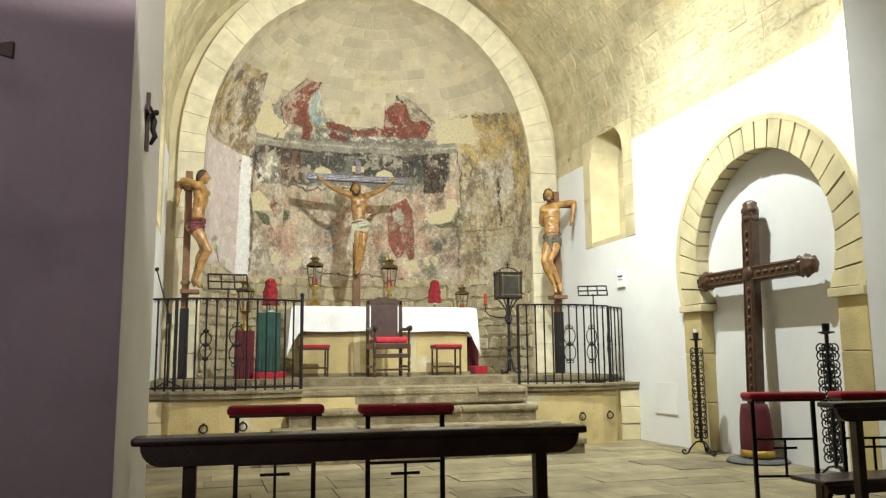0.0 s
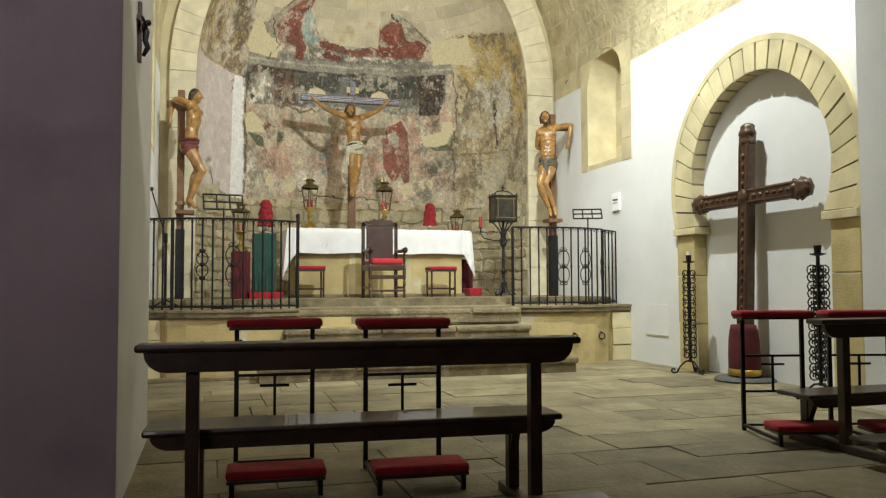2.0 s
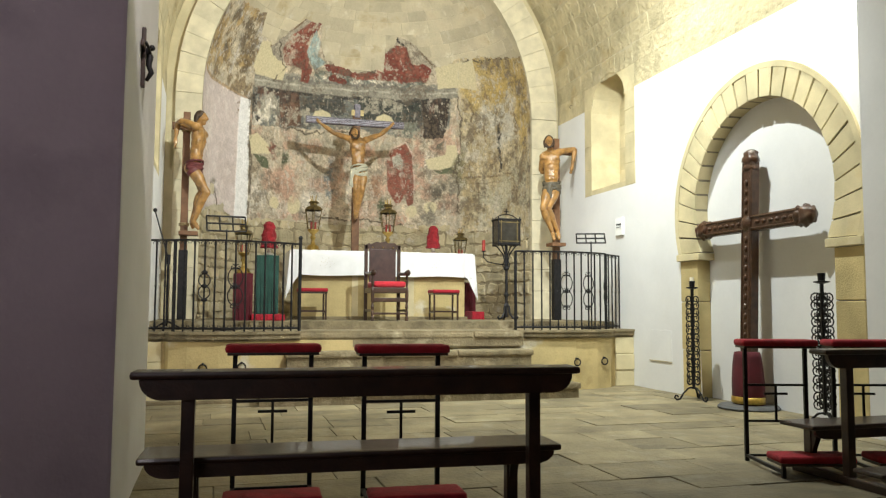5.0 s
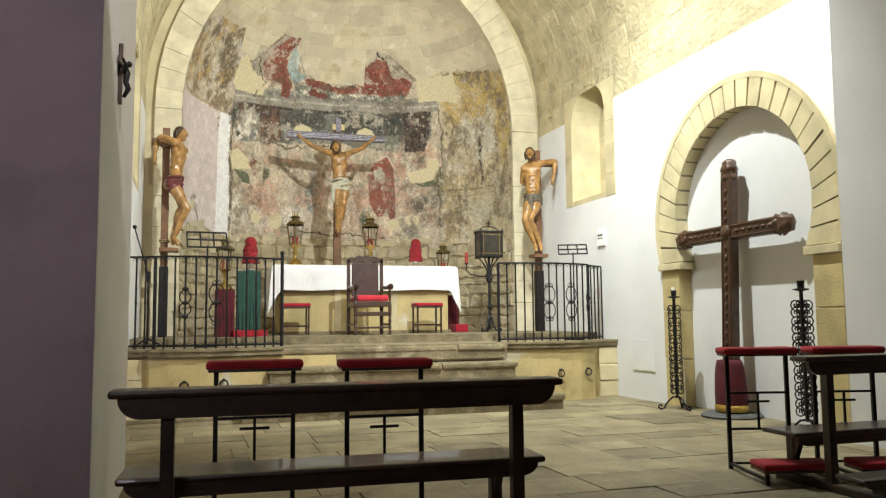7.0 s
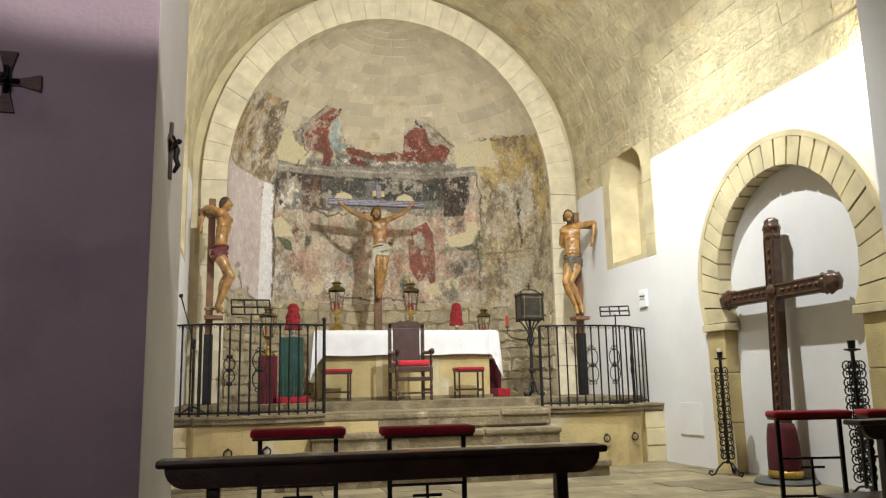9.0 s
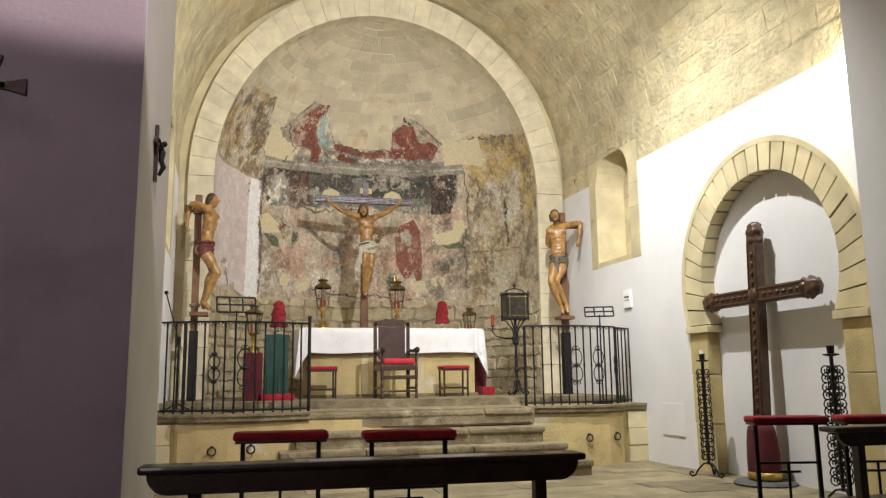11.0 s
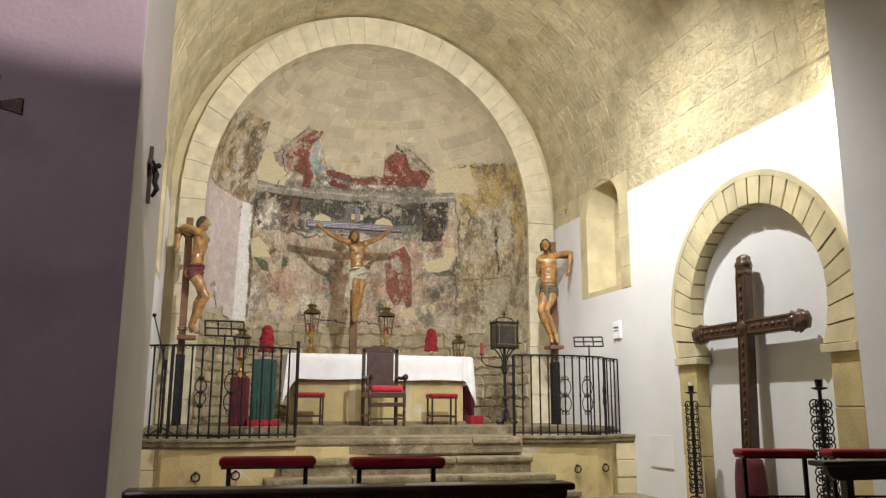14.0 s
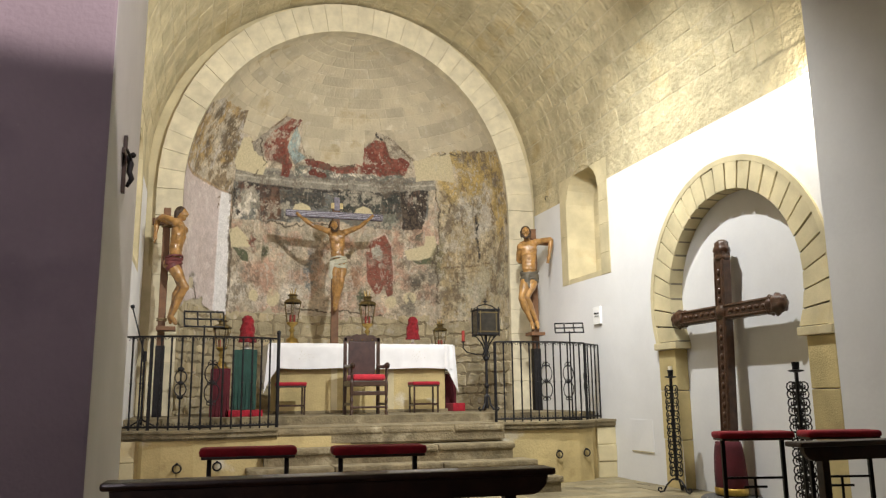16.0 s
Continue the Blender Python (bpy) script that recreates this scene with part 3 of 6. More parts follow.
lay(stroke((132, 5.06), (113, 5.13), (84, 5.165), (48, 5.11), wide=0.03) * worn(0.60), SOOT)
lay(frieze * ease(N_CHIP, 0.40, 0.28) * 0.75, (0.40, 0.36, 0.28))
lay(frieze * ease(N_SMALL, 0.60, 0.72) * 0.7, (0.055, 0.048, 0.042))
lay(frieze * ease(N_TALL, 0.66, 0.78) * 0.5, (0.22, 0.12, 0.08))
fleck = area((135, 4.95), (123, 5.0), (122, 4.45), (134, 4.36), rag=0.05)
lay(fleck * ease(N_SMALL, 0.50, 0.60), (0.62, 0.57, 0.48))
lay(fleck * ease(N_CHIP, 0.50, 0.56), SOOT)
for th in (102.4, 76.6):
    lay(area((th + 4.2, 4.72), (th + 3, 4.83), (th, 4.88), (th - 3, 4.83), (th - 4.2, 4.72), rag=0.015), FILL)
# upper scene: red drapery, sky blue, bare mortar round it
lay(area((138.3, 5.38), (138, 5.84), (129, 5.94), (121, 5.5), (122, 5.28), (136, 5.26), rag=0.02), FILL)
lay(area((52.5, 5.76), (32, 5.80), (33, 5.20), (43, 5.30), (52.5, 5.32), rag=0.03), FILL)
lay(area((132.3, 5.80), (118.6, 6.52), (113, 6.46), (121.3, 6.12), (121, 5.62), (129.4, 5.66), rag=0.04), MORTAR)
lay(area((69.8, 6.36), (63.3, 6.30), (51.2, 5.76), (53.6, 5.64), (64.3, 5.90), (68.6, 6.14), rag=0.03), (0.47, 0.41, 0.31))
lay(stroke((63, 6.22), (58, 6.02), (52.4, 5.74), wide=0.022, rag=0.03) * worn(0.52), UMBER)
lay(stroke((70.4, 6.42), (69.4, 6.28), (67, 6.20), wide=0.026, rag=0.02), SOOT)
lay(stroke((132.3, 5.82), (119, 6.50), (113, 6.47), wide=0.020, rag=0.03) * worn(0.66), UMBER)
for drape in (area((125.5, 5.83), (123.6, 6.14), (115.9, 6.45), (109.3, 6.50), (110.3, 6.34), (114.3, 6.07), (110.9, 5.84), (114, 5.56), (121.6, 5.59), rag=0.04),
              area((114, 5.80), (109.2, 5.61), (110.1, 5.36), (113.7, 5.33), rag=0.03),
              area((104.7, 5.74), (94.7, 5.75), (88.5, 5.63), (79.8, 5.74), (76.5, 5.68), (65, 5.85), (58.2, 5.82), (53.5, 5.68), (57.6, 5.46), (65, 5.45), (76.8, 5.53), (88.3, 5.50), (95.6, 5.51), (101.8, 5.58), rag=0.05),
              area((77, 5.66), (76, 6.04), (70.2, 6.20), (65.3, 6.16), (63.4, 5.80), (66, 5.60), rag=0.02)):
    lay(drape * worn(0.86), RED)
    lay(drape * ease(N_SMALL, 0.48, 0.62) * 0.7, BRICK)
    lay(drape * ease(N_CHIP, 0.34, 0.24) * 0.7, (0.42, 0.30, 0.22))
    lay(drape * ease(N_CHIP, 0.62, 0.70) * 0.7, (0.16, 0.055, 0.04))
    RELIEF += 0.006 * drape
lay(oval(119, 5.72, 2.6, 0.14, 0.06) * worn(0.5), (0.48, 0.36, 0.28))
lay(area((113.4, 5.92), (111.5, 6.34), (107.8, 6.12), (107.8, 5.86), (103.3, 5.77), (108, 5.60), (112.2, 5.8), rag=0.02), SKYBLUE)
lay(area((109, 6.2), (107.4, 6.1), (107.8, 5.86), (109.5, 5.9), rag=0.02) * 0.7, (0.58, 0.58, 0.50))
under = area((108, 5.62), (100, 5.60), (88, 5.51), (76, 5.52), (58, 5.47), (58, 5.40), (80, 5.44), (108, 5.40), rag=0.04)
lay(under * ease(N_CHIP, 0.42, 0.56) * 0.9, (0.17, 0.19, 0.16))
lay(under * ease(N_SPECK, 0.58, 0.68), (0.66, 0.61, 0.50))
for th, v in ((99, 5.47), (95.5, 5.44)):
    lay(oval(th, v, 2.2, 0.07, 0.05), (0.17, 0.05, 0.035))
# standing red figure and the marks round it
robe = area((75.2, 3.99), (73, 4.20), (67.6, 4.32), (64.6, 4.09), (63.9, 3.13), (66.2, 3.07), (67.9, 3.30), (69.2, 3.18), (71.2, 3.09), (74.9, 3.40), rag=0.014)
lay(robe * worn(0.92), BRICK)
lay(robe * ease(N_TALL, 0.50, 0.72) * 0.7, RED)
lay(robe * ease(N_CHIP, 0.64, 0.72) * 0.7, (0.46, 0.31, 0.24))
lay(area((72.9, 4.04), (69, 4.12), (67.8, 3.9), (69.8, 3.76), (72.2, 3.83), rag=0.05) * worn(0.60), (0.46, 0.43, 0.35))
lay(stroke((75.4, 4.02), (73, 4.23), (67.6, 4.35), (64.2, 4.1), (63.6, 3.3), wide=0.012) * worn(0.6), (0.60, 0.44, 0.36))
patch_right = area((59.2, 3.98), (50.3, 4.07), (49.7, 4.26), (45.5, 4.24), (44.3, 3.98), (44.7, 3.83), (52.8, 3.77), (57.8, 3.81), rag=0.02)
lay(area((56, 3.80), (44.5, 3.86), (44.2, 3.68), (52, 3.68), rag=0.03) * worn(0.66), OLIVE)
lay(area((58, 4.32), (50, 4.34), (49.5, 4.12), (57, 4.05), rag=0.06) * worn(0.5), (0.17, 0.15, 0.11))
lay(patch_right, FILL)
lay(area((134, 3.86), (126.1, 3.84), (125.3, 3.64), (129, 3.64), rag=0.03) * worn(0.75), OLIVE)
lay(area((135.7, 4.17), (131.5, 4.24), (125.6, 4.07), (124.6, 3.92), (134.3, 3.83), rag=0.02), FILL)
for th, v, dth, dv in ((122.6, 3.01, 2.1, 0.11), (113.9, 3.0, 2.9, 0.17), (64.9, 2.97, 2.6, 0.12), (56.6, 3.03, 2.8, 0.12), (104, 2.86, 1.6, 0.06)):
    lay(oval(th, v, dth, dv, 0.02), FILL)
for th, v, dth, dv, tint, cover in ((119, 3.88, 1.2, 0.2, OLIVE, 0.6), (123, 4.02, 1.2, 0.13, BRICK, 0.55), (54.5, 3.32, 4.5, 0.24, (0.15, 0.13, 0.10), 0.56), (98, 3.5, 2.4, 0.42, (0.20, 0.21, 0.20), 0.52), (79.5, 3.35, 2.6, 0.32, (0.36, 0.22, 0.14), 0.56),
                                   (57, 2.86, 3.0, 0.18, ASH, 0.55), (44, 3.8, 2.5, 0.5, (0.24, 0.21, 0.12), 0.52), (110, 4.2, 5, 0.2, ASH, 0.5), (128, 3.3, 5, 0.22, ASH, 0.5), (84, 4.15, 4, 0.2, PINK, 0.6), (61, 4.0, 1.6, 0.5, PINK, 0.6), (117, 3.4, 5, 0.3, PINK, 0.55),
                                   (76, 2.95, 2.2, 0.2, OLIVE, 0.48), (131, 3.0, 4, 0.3, (0.68, 0.62, 0.52), 0.6), (106, 3.05, 5, 0.3, (0.68, 0.62, 0.52), 0.6), (70, 2.85, 5, 0.14, PINK, 0.6), (46.5, 3.35, 2.6, 0.25, ASH, 0.55), (133, 3.5, 1.6, 0.25, (0.25, 0.20, 0.14), 0.55)):
    lay(oval(th, v, dth, dv, 0.13, 0.45) * worn(cover), tint)
# hollow broken into the lilac plaster, with the crack that runs down from it
lay(oval(158.6, 3.06, 3.6, 0.17, 0.10, 0.5) * worn(0.62), (0.20, 0.17, 0.13))
# near-black colour stands in for the shade inside the hollow
lay(oval(159.2, 3.04, 2.0, 0.09, 0.05, 0.4), (0.03, 0.026, 0.02))
lay(stroke((157, 3.0), (155.4, 2.8), (155.8, 2.5), wide=0.014, rag=0.05), (0.14, 0.11, 0.08))
RELIEF -= 0.06 * oval(159.2, 3.04, 2.2, 0.10, 0.05, 0.5)
# flakes, scratches, fine dirt
whole = (1 - pinkside) * (1 - SOUND)
mottle = 0.45 * N_FINE + 0.30 * N_SMALL + 0.25 * N_SPECK
PAINT_LAYER *= (1 + whole * 1.5 * (mottle - 0.5))[..., None]
PAINT_LAYER *= (1 + pinkside * 0.35 * (mottle - 0.5))[..., None]
lay(whole * ease(N_SPECK * 0.45 + N_CHIP * 0.55, 0.58, 0.68) * 0.65, (0.15, 0.115, 0.08))
lay(whole * ease(N_FINE * 0.6 + N_CHIP * 0.4, 0.34, 0.26) * 0.6, (0.62, 0.55, 0.43))
lay(whole * middle * ease(N_SCRATCH, 0.76, 0.88) * ease(N_MID, 0.4, 0.6) * 0.35, (0.68, 0.62, 0.52))
lay(right * ease(N_SCRATCH, 0.76, 0.88) * 0.3, (0.60, 0.55, 0.44))
RELIEF += 0.004 * (mottle - 0.5) * whole - 0.004 * ease(N_CHIP, 0.60, 0.68) * whole
# dark, broken rims where plaster has come away
for line in (((126, 5.28), (121, 5.52), (129, 5.95)), ((44, 5.1), (44, 4.4), (45, 3.6), (44.6, 2.9)), ((135, 4.9), (134.6, 4.2), (134.9, 3.3), (135.6, 2.75)), ((95, 5.78), (88.5, 5.66), (79.8, 5.77)), ((118, 4.45), (104, 4.48), (92, 4.55)), ((38, 5.78), (20, 5.70), (4, 5.56)), ((112, 2.85), (90, 2.78), (66, 2.74))):
    lay(stroke(*line, wide=0.016, rag=0.09) * worn(0.58), (0.12, 0.095, 0.065))

verts, faces, slots = [], [], []


def patch(cells, inward, slot):
    n = len(verts)
    for th, v in cells:
        verts.append(apse_point(th, v, inward))
    faces.append(tuple(range(n, n + len(cells)))), slots.append(slot)


for i in range(48):
    for j in range(44):
        t0, t1 = 180 * i / 48, 180 * (i + 1) / 48
        v0, v1 = 0.6 + (VTOP - 0.6) * j / 44, 0.6 + (VTOP - 0.6) * (j + 1) / 44
        patch([(t0, v0), (t1, v0), (t1, v1), (t0, v1)], 0.0, 1 if v1 < 2.75 else 0)

# stones, course by course
STONES = []
v = 0.85
while v < VTOP - 0.05:
    rubble = v < 2.6
    high = rng.uniform(0.13, 0.27) if rubble else rng.uniform(0.20, 0.26)
    v1 = min(v + high, VTOP - 0.02)
    shrink = math.cos(max(0.0, ((v + v1) / 2 - ZI) / VSCALE)) if v > ZI else 1.0
    th = -rng.random() * 6
    while th < 180:
        long = rng.uniform(0.16, 0.50) if rubble else rng.uniform(0.34, 0.62)
        d = math.degrees(long / (IA * max(shrink, 0.08)))
        a, b = max(th, 0.0), min(th + d, 180.0)
        th += d
        if b - a < 1.0 or plastered((a + b) / 2, (v + v1) / 2):
            continue
        gv, gt = (0.010 if rubble else 0.004), math.degrees((0.010 if rubble else 0.004) / (IA * max(shrink, 0.15)))
        if b - a < 3 * gt:
            continue
        j = (lambda s: rng.uniform(-s, s) * (2.0 if rubble else 0.15))
        proud = rng.uniform(0.010, 0.036) if rubble else rng.uniform(0.006, 0.010)
        steps = 4 if rubble else 3
        low, top = [], []
        for s in range(steps + 1):
            q = a + gt + (b - a - 2 * gt) * s / steps
            bow = (0.022 if rubble and s in (0, steps) else 0.0)
            low.append((q + j(0.4), v + gv + bow + j(0.014))), top.append((q + j(0.4), v1 - gv - bow + j(0.014)))
        loop = low + top[::-1]
        mid = ((a + b) / 2, (v + v1) / 2)
        L = len(loop)
        lean = 0.14 if rubble else 0.05
        sv = [apse_point(q, w, 0.001) for q, w in loop] + [apse_point(q + (mid[0] - q) * lean * 0.7, w + (mid[1] - w) * lean, proud * rng.uniform(0.75, 1.1)) for q, w in loop]
        sf = [(s, (s + 1) % L, L + (s + 1) % L, L + s) for s in range(L)] + [(L + s, L + s + 1, L + L - 2 - s, L + L - 1 - s) for s in range(steps)]
        STONES.append((sv, sf, rubble))
    v = v1

wall_apse = tagged(pydata("wall_apse", verts, faces, [M["joint2"], M["rubblejoint"]], slots), "curved apse wall of rubble, worn fresco and a stone half dome", "wall", kind="structure")
for sv, sf, rubble in STONES:
    pydata("stone", sv, sf, [M["rubble"] if rubble else M["dome"]]).parent = wall_apse


def fresco_sheet():
    """The surviving plaster: one relief sheet, its painted layers kept as a colour layer on the mesh."""
    low, top = plaster_edges(TH)
    ragged = 0.10 * WARP_V + 0.09 * (N_SMALL - 0.5)
    keep = (VV > low + ragged) & (VV < top + ragged * 0.6)
    cells = keep[:-1, :-1] & keep[1:, :-1] & keep[1:, 1:] & keep[:-1, 1:]
    depth = 0.020 + RELIEF
    t = np.radians(TH)
    ph = np.clip((VV - ZI) / VSCALE, 0, math.pi / 2)
    x = XC + (IA - depth) * np.cos(t) * np.cos(ph)
    y = YA + (AD - depth) * np.sin(t) * np.cos(ph)
    z = np.where(VV <= ZI, VV, ZI + (IB - depth) * np.sin(ph))
    number = np.arange(TH.size).reshape(TH.shape)
    quads = np.stack([number[:-1, :-1], number[1:, :-1], number[1:, 1:], number[:-1, 1:]], -1)[cells]
    used, back = np.unique(quads, return_inverse=True)
    co = np.stack([x, y, z], -1).reshape(-1, 3)[used]
    me = bpy.data.meshes.new("plaster")
    me.from_pydata(co.tolist(), [], back.reshape(-1, 4).tolist())
    layer = me.color_attributes.new("pigment", "FLOAT_COLOR", "POINT")
    rgba = np.concatenate([PAINT_LAYER.reshape(-1, 3)[used], np.ones((len(used), 1))], 1)
    layer.data.foreach_set("color", rgba.astype(np.float32).ravel())
    me.polygons.foreach_set("use_smooth", [True] * len(me.polygons))
    me.materials.append(fresco_material())
    ob = new("plaster", me)
    ob.parent = wall_apse
    ob["label"] = "worn painted plaster with red figures and a dark frieze"


def fresco_material():
    m = bpy.data.materials.new("worn_fresco")
    m.use_nodes = True
    n, ln = m.node_tree.nodes, m.node_tree.links
    b = n["Principled BSDF"]
    b.inputs["Roughness"].default_value = 0.9
    src = n.new("ShaderNodeVertexColor")
    src.layer_name = "pigment"
    tc = n.new("ShaderNodeTexCoord")
    grain = n.new("ShaderNodeTexNoise")
    grain.inputs["Scale"].default_value, grain.inputs["Detail"].default_value, grain.inputs["Roughness"].default_value = 34.0, 8.0, 0.7
    ln.new(tc.outputs["Object"], grain.inputs["Vector"])
    r = n.new("ShaderNodeMapRange")
    r.inputs[1].default_value, r.inputs[2].default_value, r.inputs[3].default_value, r.inputs[4].default_value = 0.3, 0.7, 0.78, 1.20
    ln.new(grain.outputs[0], r.inputs[0])
    hsv = n.new("ShaderNodeHueSaturation")
    ln.new(src.outputs[0], hsv.inputs["Color"]), ln.new(r.outputs[0], hsv.inputs["Value"])
    ln.new(hsv.outputs[0], b.inputs["Base Color"])
    bp = n.new("ShaderNodeBump")
    bp.inputs["Strength"].default_value, bp.inputs["Distance"].default_value = 0.45, 0.012
    ln.new(grain.outputs[0], bp.inputs["Height"]), ln.new(bp.outputs[0], b.inputs["Normal"])
    return m


fresco_sheet()
structure("wall_apse_back", boxes((XL - 0.5, XR + 0.5, 15.6, 15.9, 0, 8.6), (XL - 0.6, XL - 0.5, YA, 15.9, 0, 8.6), (XR + 0.5, XR + 0.6, YA, 15.9, 0, 8.6)), M["plaster"], "outer masonry behind the apse")

# near pier, further nave walls and ceiling that close the place
pier = bmesh.new()
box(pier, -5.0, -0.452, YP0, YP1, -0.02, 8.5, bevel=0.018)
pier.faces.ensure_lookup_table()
# the side towards the chancel is white, every other side darker lilac-grey
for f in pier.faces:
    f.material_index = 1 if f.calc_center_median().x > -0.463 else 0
structure("wall_pier_left", pier, [M["purple"], M["plaster"]], "limewashed pier with a lilac-grey front and a white reveal", category="wall")
structure("wall_pier_right", boxes((5.43, 8.5, 3.4, 5.5, 0, 8.5)), M["plaster"], "white limewashed pier beside the blind arch", category="wall")
structure("wall_nave", boxes((-5.2, -5.0, -7, YP0, 0, 8.5), (8.5, 8.7, -7, 5.5, 0, 8.5), (XR, 8.7, 5.5, 5.6, 4.75, 8.5), (-5.2, 8.7, -7.2, -7, 0, 8.5), (-5.2, XL, YP1, YP1 + 0.2, 0, 8.5)), M["plaster"], "white limewashed nave walls")
structure("ceiling_nave", boxes((-5.2, 8.7, -7.2, Y0V + 0.02, 8.5, 8.7), (-5.2, 8.7, Y0V - 0.1, Y0V, 8.05, 8.5)), M["plaster"], "plain white nave ceiling")


# ---- platform, steps and iron rails ----
EDGE_LEFT = [(XL, 9.62), (-0.55, 9.60), (-0.50, 9.50), (-0.30, 9.42), (0.05, 9.37), (0.40, 9.40), (0.75, 9.50), (1.00, 9.62)]
EDGE_RIGHT = [(3.92, 9.80), (4.30, 9.72), (4.70, 9.70), (5.05, 9.76), (5.32, 9.88), (5.40, 10.02), (5.46, 10.06), (XR, 10.08)]


def extruded(bm, plan, z0, z1):
    low, top = [bm.verts.new((x, y, z0)) for x, y in plan], [bm.verts.new((x, y, z1)) for x, y in plan]
    bm.faces.new(low[::-1]), bm.faces.new(top)
    for k in range(len(plan)):
        q = (k + 1) % len(plan)
        bm.faces.new((low[k], low[q], top[q], top[k]))
    return bm


def shifted(plan, d):
    return [(x, y - d) for x, y in plan]


front = EDGE_LEFT + EDGE_RIGHT
platform = structure("platform", extruded(bmesh.new(), front + [(XR, YA + 0.5), (XL, YA + 0.5)], 0, PZ - 0.11), M["yellow"], "raised sanctuary platform faced with ochre plaster")
for side in (EDGE_LEFT, EDGE_RIGHT):
    bm = bmesh.new()
    ring = side + [(side[-1][0], 10.9), (side[0][0], 10.9)]
    extruded(bm, shifted(side, 0.02) + ring[-2:], PZ - 0.11, PZ - 0.085)
    extruded(bm, shifted(side, 0.05) + ring[-2:], PZ - 0.084, PZ - 0.03)
    extruded(bm, shifted(side, 0.07) + ring[-2:], PZ - 0.029, PZ)
    part("cornice", bm, M["step"], platform, "moulded stone edge of the platform")
# corner blocks at the side walls
for x0, x1, y in ((XL, -0.58, 9.575), (5.48, XR, 10.04)):
    for k, (z0, z1) in enumerate(((0.0, 0.22), (0.225, 0.45), (0.455, 0.685))):
        part("stone_block", boxes((x0, x1, y - 0.012 * (k % 2), y + 0.2, z0, z1), bevel=0.012), M["stone"], platform)
structure("floor_altar", boxes((XL, XR, 10.62, 15.3, PZ - 0.2, DZ)), M["step"], "worn stone floor of the altar dais", category="floor")
structure("floor_platform", boxes((1.0, 3.92, 9.66, 10.7, PZ - 0.2, PZ - 0.004)), M["step"], "worn stone landing before the altar", category="floor")
low_kerb = structure("kerb", boxes((XL, 0.46, 9.22, 9.36, 0, 0.045), bevel=0.012), M["step"], "low worn stone kerb on the floor", category="kerb")

STEPS = ((8.80, 0.19, 0.46, 4.34), (9.10, 0.37, 0.62, 4.14), (9.38, 0.56, 0.80, 3.96), (9.64, 0.78, 0.98, 3.90))
for k, (y, z, x0, x1) in enumerate(STEPS):
    body = bmesh.new()
    box(body, x0 + 0.03, x1 - 0.03, y + 0.035, y + 0.40, max(0, z - 0.2), z - 0.07)
    st = structure("step_%d" % (k + 1), body, M["step"], "worn stone altar step with a rounded nosing", category="step")
    x = x0
    while x < x1 - 0.05:
        w = min(rng.uniform(0.7, 1.35), x1 - x)
        if x1 - x - w < 0.35:
            w = x1 - x
        bm = bmesh.new()
        dz, dy = rng.uniform(-0.006, 0.004), rng.uniform(-0.012, 0.012)
        box(bm, x + 0.004, x + w - 0.004, y + dy, y + 0.42, z - 0.075 + dz, z + dz, bevel=0.022)
        part("tread", bm, M["step"], st)
        x += w

# iron rings on the platform's face
def iron_ring(x, y, z):
    t = thing("iron_ring", "black iron tether ring fixed to the ochre platform face", "ring", (x, y, z), group="rings on the platform")
    bm = bmesh.new()
    tube(bm, [(0.045 * math.cos(a), -0.012, 0.045 * math.sin(a) - 0.03) for a in (2 * math.pi * k / 16 for k in range(17))], 0.009)
    part("ring", bm, M["iron"], t, smooth=True)
    part("staple", boxes((-0.012, 0.012, -0.025, 0.05, 0.005, 0.03), bevel=0.004), M["iron"], t)


iron_ring(-0.12, 9.36, 0.42), iron_ring(0.31, 9.365, 0.43), iron_ring(4.70, 9.67, 0.40), iron_ring(5.17, 9.79, 0.40)


def along(plan, d):
    """The point d metres along a plan line, and its length."""
    total = 0.0
    for (x0, y0), (x1, y1) in zip(plan, plan[1:]):
        l = math.hypot(x1 - x0, y1 - y0)
        if d is not None and total + l >= d:
            s = (d - total) / l
            return (x0 + (x1 - x0) * s, y0 + (y1 - y0) * s)
        total += l
    return total if d is None else plan[-1]


